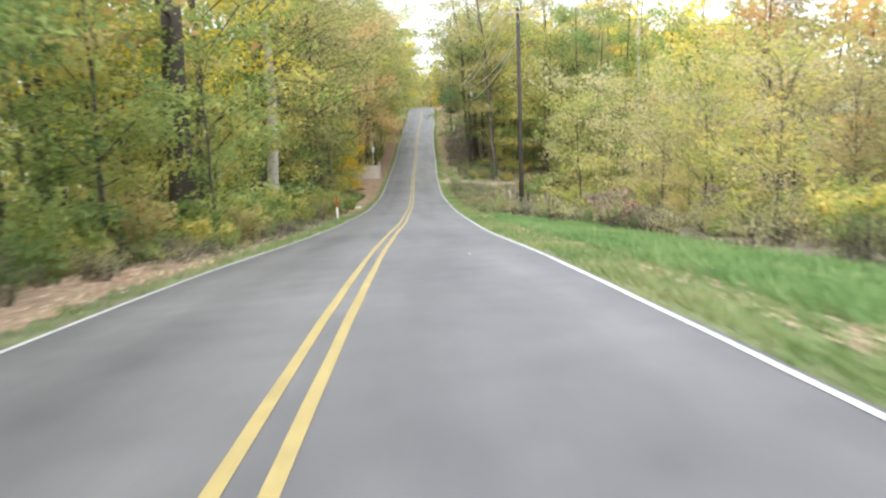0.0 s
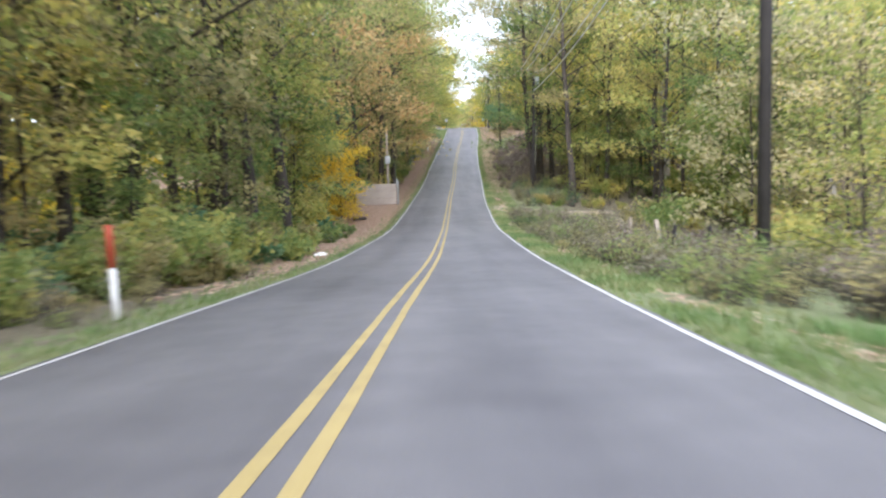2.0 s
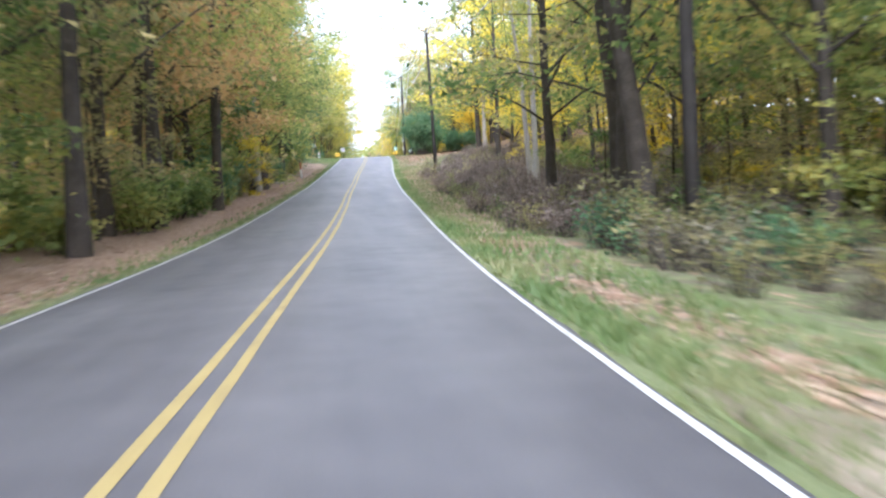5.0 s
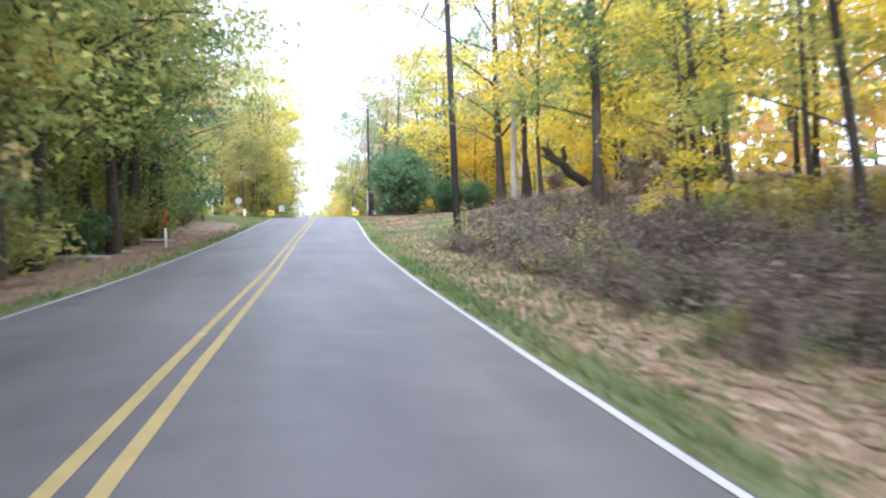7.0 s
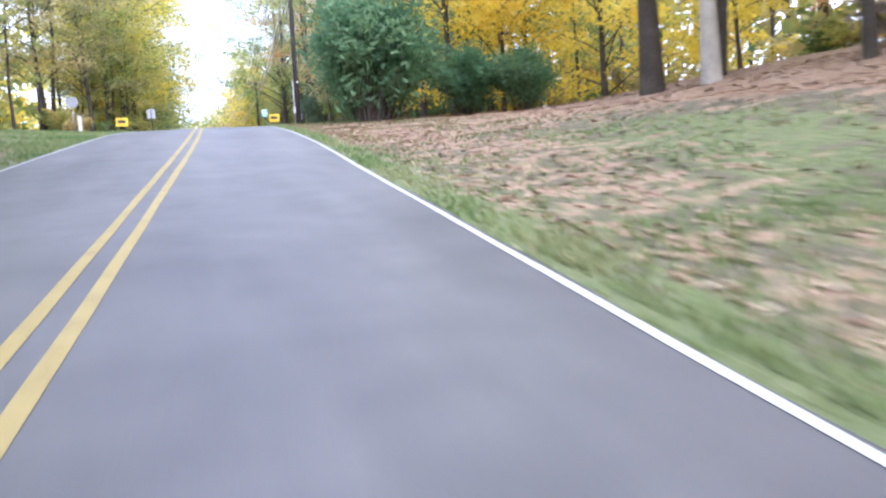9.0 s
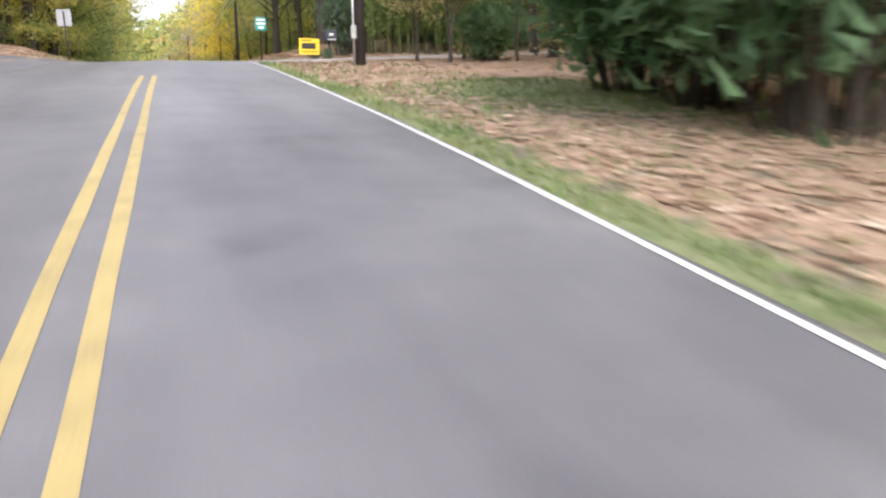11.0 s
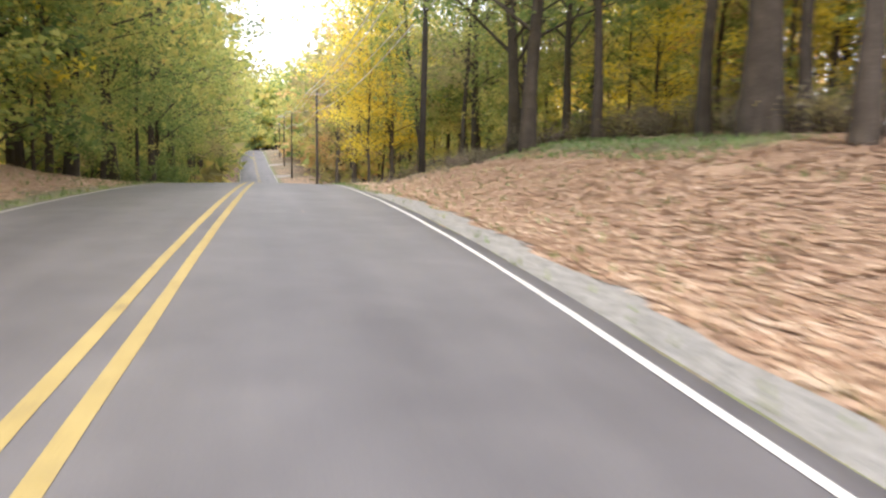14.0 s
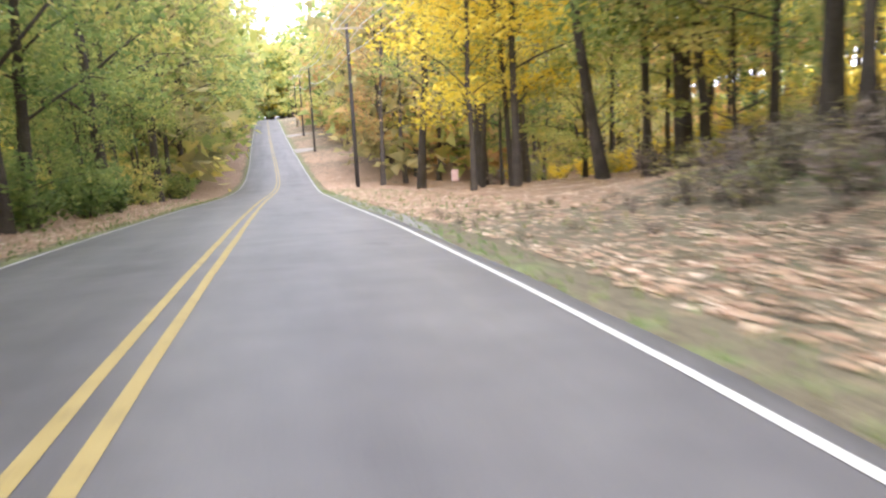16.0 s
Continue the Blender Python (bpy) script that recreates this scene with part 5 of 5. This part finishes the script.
def log(y, lat, length, radius, turn, mat, words):
    ob = new("log")
    ob.matrix_basis = pose(*plant_at(y, lat), 0, 0, turn)
    v, f = rod([(-length / 2, 0, radius * .8), (-length * .1, .06, radius * .9), (length * .3, -.04, radius * .8), (length / 2, .05, radius * .7)], [radius, radius * .95, radius * .85, radius * .6], 9)
    put("trunk", v, f, mat, ob, smooth=True)
    v, f = rod([(length * .1, 0, radius), (length * .2, .15, radius * 2.4)], [radius * .35, radius * .2], 6)
    put("branch", v, f, mat, ob)
    tagged(ob, words, "log", "fallen logs")


log(91.8, -5.9, .9, .13, 15, BARK, "short dark log lying in fallen leaves")
log(163.5, -7.0, 3.0, .09, 8, BARK_PALE, "pale fallen log under the trees")
log(166.5, -6.6, 2.4, .07, -12, BARK_PALE, "pale fallen log under the trees")
log(172.5, -6.4, 2.6, .08, 20, BARK_PALE, "pale fallen log under the trees")

bag = new("litter_bag")
bag.matrix_basis = pose(*plant_at(65.5, -4.25), 0, 0, 20)
bm = bmesh.new()
bmesh.ops.create_icosphere(bm, subdivisions=3, radius=.22)
for w in bm.verts:
    n = noise.noise(w.co * 9) * .08
    w.co = Vector((w.co.x * 1.15 + n, w.co.y * .7 + n, max(w.co.z * .45 + n, -.03)))
part("bag", bm, WHITE_PAINT, bag, smooth=False)
tagged(bag, "crumpled white plastic bag on the leafy verge", "litter")

scrap = random.Random(8)
DRIVE = [(scrap.uniform(229.8, 233.9), scrap.uniform(4.6, 12)) for k in range(26)]
for y, lat in ((12.5, 2.6), (13.5, 1.9), (227, -1.4), (228.5, -.2), (224, .9), (236, 1.1), (256, 1.4), (226, -2.1), (237, -2.2), (255, -2.4), (145, -.02), (80, -2.7), (222, 2.4), (231, 2.3), *DRIVE):
    ob = new("paper_scrap")
    ob.matrix_basis = pose(float(road_x(y) + lat), y, float(road_top(y, lat)) + .006 if lat < HALF else float(ground(y, lat)) + .036, 0, 0, scrap.uniform(0, 180))
    bm = bmesh.new()
    a = [bm.verts.new((math.cos(k) * .05 * scrap.uniform(.7, 1.2), math.sin(k) * .03, scrap.uniform(0, .012))) for k in (0, 1.1, 2.2, 3.3, 4.6)]
    bm.faces.new(a)
    part("leaf", bm, LEAF["litter"] if scrap.random() < .5 else WHITE_PAINT, ob)
    tagged(ob, "small leaf or paper scrap lying on the pavement", "scrap", "scraps on the road")


# ---- driveways, side street, shoulders ----
def apron(name, points, mat, lift, words, cat):
    """A paved area that follows the ground; rows of (y near, y far) at given distances from the road's middle."""
    vs, fs, n = [], [], 11
    for lat, ya, yb in points:
        for k in range(n):
            y = ya + (yb - ya) * min(max(k - 1, 0), n - 3) / (n - 3) + (k == n - 1) * .03 - (k == 0) * .03
            vs.append((float(road_x(y)) + lat, y, float(np.where(abs(lat) < HALF, road_top(y, lat), ground(y, lat))) + lift - (.12 if k in (0, n - 1) or lat == points[0][0] else 0)))
    for i in range(len(points) - 1):
        for k in range(n - 1):
            a = i * n + k
            q = (a, a + 1, a + n + 1, a + n)
            fs.append(q if points[-1][0] < 0 else q[::-1])
    return tagged(put(name, vs, fs, mat, smooth=True), words, cat, kind="structure")


apron("driveway", [(4.2, 227.2, 234.6), (4.3, 227.3, 234.4), (4.8, 227.9, 233.9), (6, 228.6, 233.4), (8, 229.0, 233.3), (11, 229.4, 233.6), (16, 229.8, 234.3), (24, 230, 234.4), (40, 230.4, 234.8)], CONCRETE, .03, "pale concrete driveway joining the road", "driveway")
apron("side_street", [(-3.26, 213.8, 239.2), (-3.3, 214, 239), (-4.2, 218.5, 235.8), (-5.5, 220.5, 234.6), (-8, 222, 233.8), (-14, 222.6, 233.2), (-30, 223, 233), (-60, 223, 233)], ASPHALT, .02, "grey asphalt side street meeting the road", "road")
apron("dirt_drive", [(3.38, 92.5, 102.6), (3.42, 92.6, 102.5), (4.4, 95.4, 101.2), (6, 97, 100.8), (9, 97.8, 100.4), (13, 98.6, 100.6)], surface("dirt", [(.25, (.20, .16, .11)), (.5, (.33, .27, .20)), (.75, (.44, .38, .30))], 1.2, 40, .95, .5), .025, "pale dirt drive leading off the road", "driveway")
for y0 in (398, 437):
    apron("driveway", [(3.38, y0 - 2, y0 + 6), (3.42, y0 - 2, y0 + 6), (6, y0, y0 + 4), (14, y0, y0 + 3.6), (30, y0 + 1, y0 + 4.6)], CONCRETE, .03, "pale driveway joining the road on the far hill", "driveway")
def shoulder(y0, y1, width):
    """A strip of gravel at the asphalt's edge that runs out to nothing at both ends."""
    vs, fs, n = [], [], int((y1 - y0) / .6)
    for i in range(n + 1):
        y = y0 + (y1 - y0) * i / n
        w = width * min(1, (y - y0) / 5 + .02, (y1 - y) / 5 + .02) * (1 + .18 * math.sin(y * 1.9) + .14 * math.sin(y * 4.3))
        for u, lift in ((-.03, -.03), (0, .006), (.5, .012), (1, .008), (1.25, -.03)):
            lat = HALF + .02 + u * w if u >= 0 else HALF - .02
            vs.append((float(road_x(y)) + lat, y, float(ground(y, lat)) + lift))
    for i in range(n):
        for k in range(4):
            q = i * 5 + k
            fs.append((q, q + 1, q + 6, q + 5))
    tagged(put("gravel_shoulder", vs, fs, GRAVEL, smooth=True), "pale grey gravel shoulder along the asphalt", "shoulder", kind="structure")


shoulder(242, 265, .46)
shoulder(286, 322, .35)


# ---- grass and fallen leaves ----
def strewn(name, n, y0, y1, side, d0, d1, size, mat, label, weight, lift, upright=False):
    r3 = np.random.default_rng(len(name) * 7 + int(y0) + side)
    y, d = r3.uniform(y0, y1, n), d0 + (d1 - d0) * r3.random(n) ** 1.3
    lat = side * (HALF + d)
    g, lf = cover_at(y, lat)
    w = np.clip(.75 + .35 * np.sin(y * .9) + .3 * np.sin(y * 2.3), .2, 1) * .8 if weight == "edge" else g if weight == "grass" else lf
    keep = r3.random(n) < np.clip(w * 1.3 - .15, 0, 1)
    if side > 0:
        keep &= ~((y > 226.5) & (y < 235.5)) & ~((y > 97) & (y < 100.6) & (d[:] < 6) & (r3.random(n) < .7))
    else:
        keep &= ~((y > 220) & (y < 235))
    keep &= ~((side > 0) & (y > 245) & (y < 266) & (d < .5) & (r3.random(n) < .85))
    y, lat = y[keep], lat[keep]
    c = np.stack([road_x(y) + lat, y, ground(y, lat) + lift], 1)
    m = len(c)
    if upright:
        a = r3.uniform(0, 6.28, m)
        h = size * r3.uniform(.5, 1.3, m)
        dx = np.stack([np.cos(a), np.sin(a), np.zeros(m)], 1)
        tip = r3.normal(0, .35, (m, 3)) * h[:, None]
        tip[:, 2] = h
        v = np.stack([c - dx * .025, c + dx * .025, c + tip], 1).reshape(-1, 3)
        f = np.arange(m * 3).reshape(m, 3)
    else:
        v, f = leaf_tris(r3, c, size, 0, .9)
        v = v.reshape(-1, 3, 3)
        v[:, :, 2] = c[:, None, 2] + np.abs(v[:, :, 2] - c[:, None, 2]) * .2
        v = v.reshape(-1, 3)
    return v, f


def gather(name, jobs, mat, label, cat):
    vs, fs, n = [], [], 0
    for j in jobs:
        v, f = strewn(name, *j)
        vs.append(v)
        fs.append(f + n)
        n += len(v)
    tagged(new(name, fast_mesh(name, np.concatenate(vs), np.concatenate(fs), mat)), label, cat, kind="stuff")


gather("fallen_leaves", [(42000, 236.5, 286, 1, .6, 8, .12, None, "", "leaf", .025), (60000, 118, 300, 1, .5, 12, .17, None, "", "leaf", .02), (22000, 0, 118, 1, .45, 1.9, .13, None, "", "leaf", .02),
                         (30000, -2, 182, -1, .3, 7, .16, None, "", "leaf", .02), (16000, 234, 330, -1, .3, 8, .17, None, "", "leaf", .02), (10000, 300, 360, 1, .5, 14, .2, None, "", "leaf", .02)],
       LEAF["litter"], "brown and tan fallen leaves on the ground", "leaves")
gather("long_grass", [(12000, 250, 286, 1, 5.2, 9.6, .12, None, "", "grass", -.01, True), (42000, -2, 44, 1, 1.2, 10.5, .2, None, "", "grass", -.01, True)], LEAF["lush"], "long rich green grass on the open verge and bank", "grass")
gather("grass", [(16000, -2, 225, 1, -.13, .35, .075, None, "", "edge", -.01, True), (9000, -2, 212, -1, -.12, .3, .07, None, "", "edge", -.01, True), (9000, -2, 46, 1, 0, 1.6, .12, None, "", "grass", -.01, True), (24000, 48, 118, 1, 0, 2.3, .14, None, "", "grass", -.01, True), (22000, 118, 176, 1, 0, 4, .13, None, "", "grass", -.01, True), (30000, 174, 214, 1, 0, 11, .07, None, "", "grass", -.01, True), (18000, 206, 330, 1, 0, 4, .10, None, "", "grass", -.01, True),
                 (13000, -2, 192, -1, 0, 1.3, .14, None, "", "grass", -.01, True), (22000, 192, 222, -1, 0, 10, .10, None, "", "grass", -.01, True), (6000, 234, 330, -1, 0, 2, .12, None, "", "grass", -.01, True)],
       LEAF["grass"], "short rough verge grass", "grass")

# take the patterns away
for group in KINDS.values():
    for ob in group:
        for c in list(ob.children):
            bpy.data.objects.remove(c)
        bpy.data.objects.remove(ob)
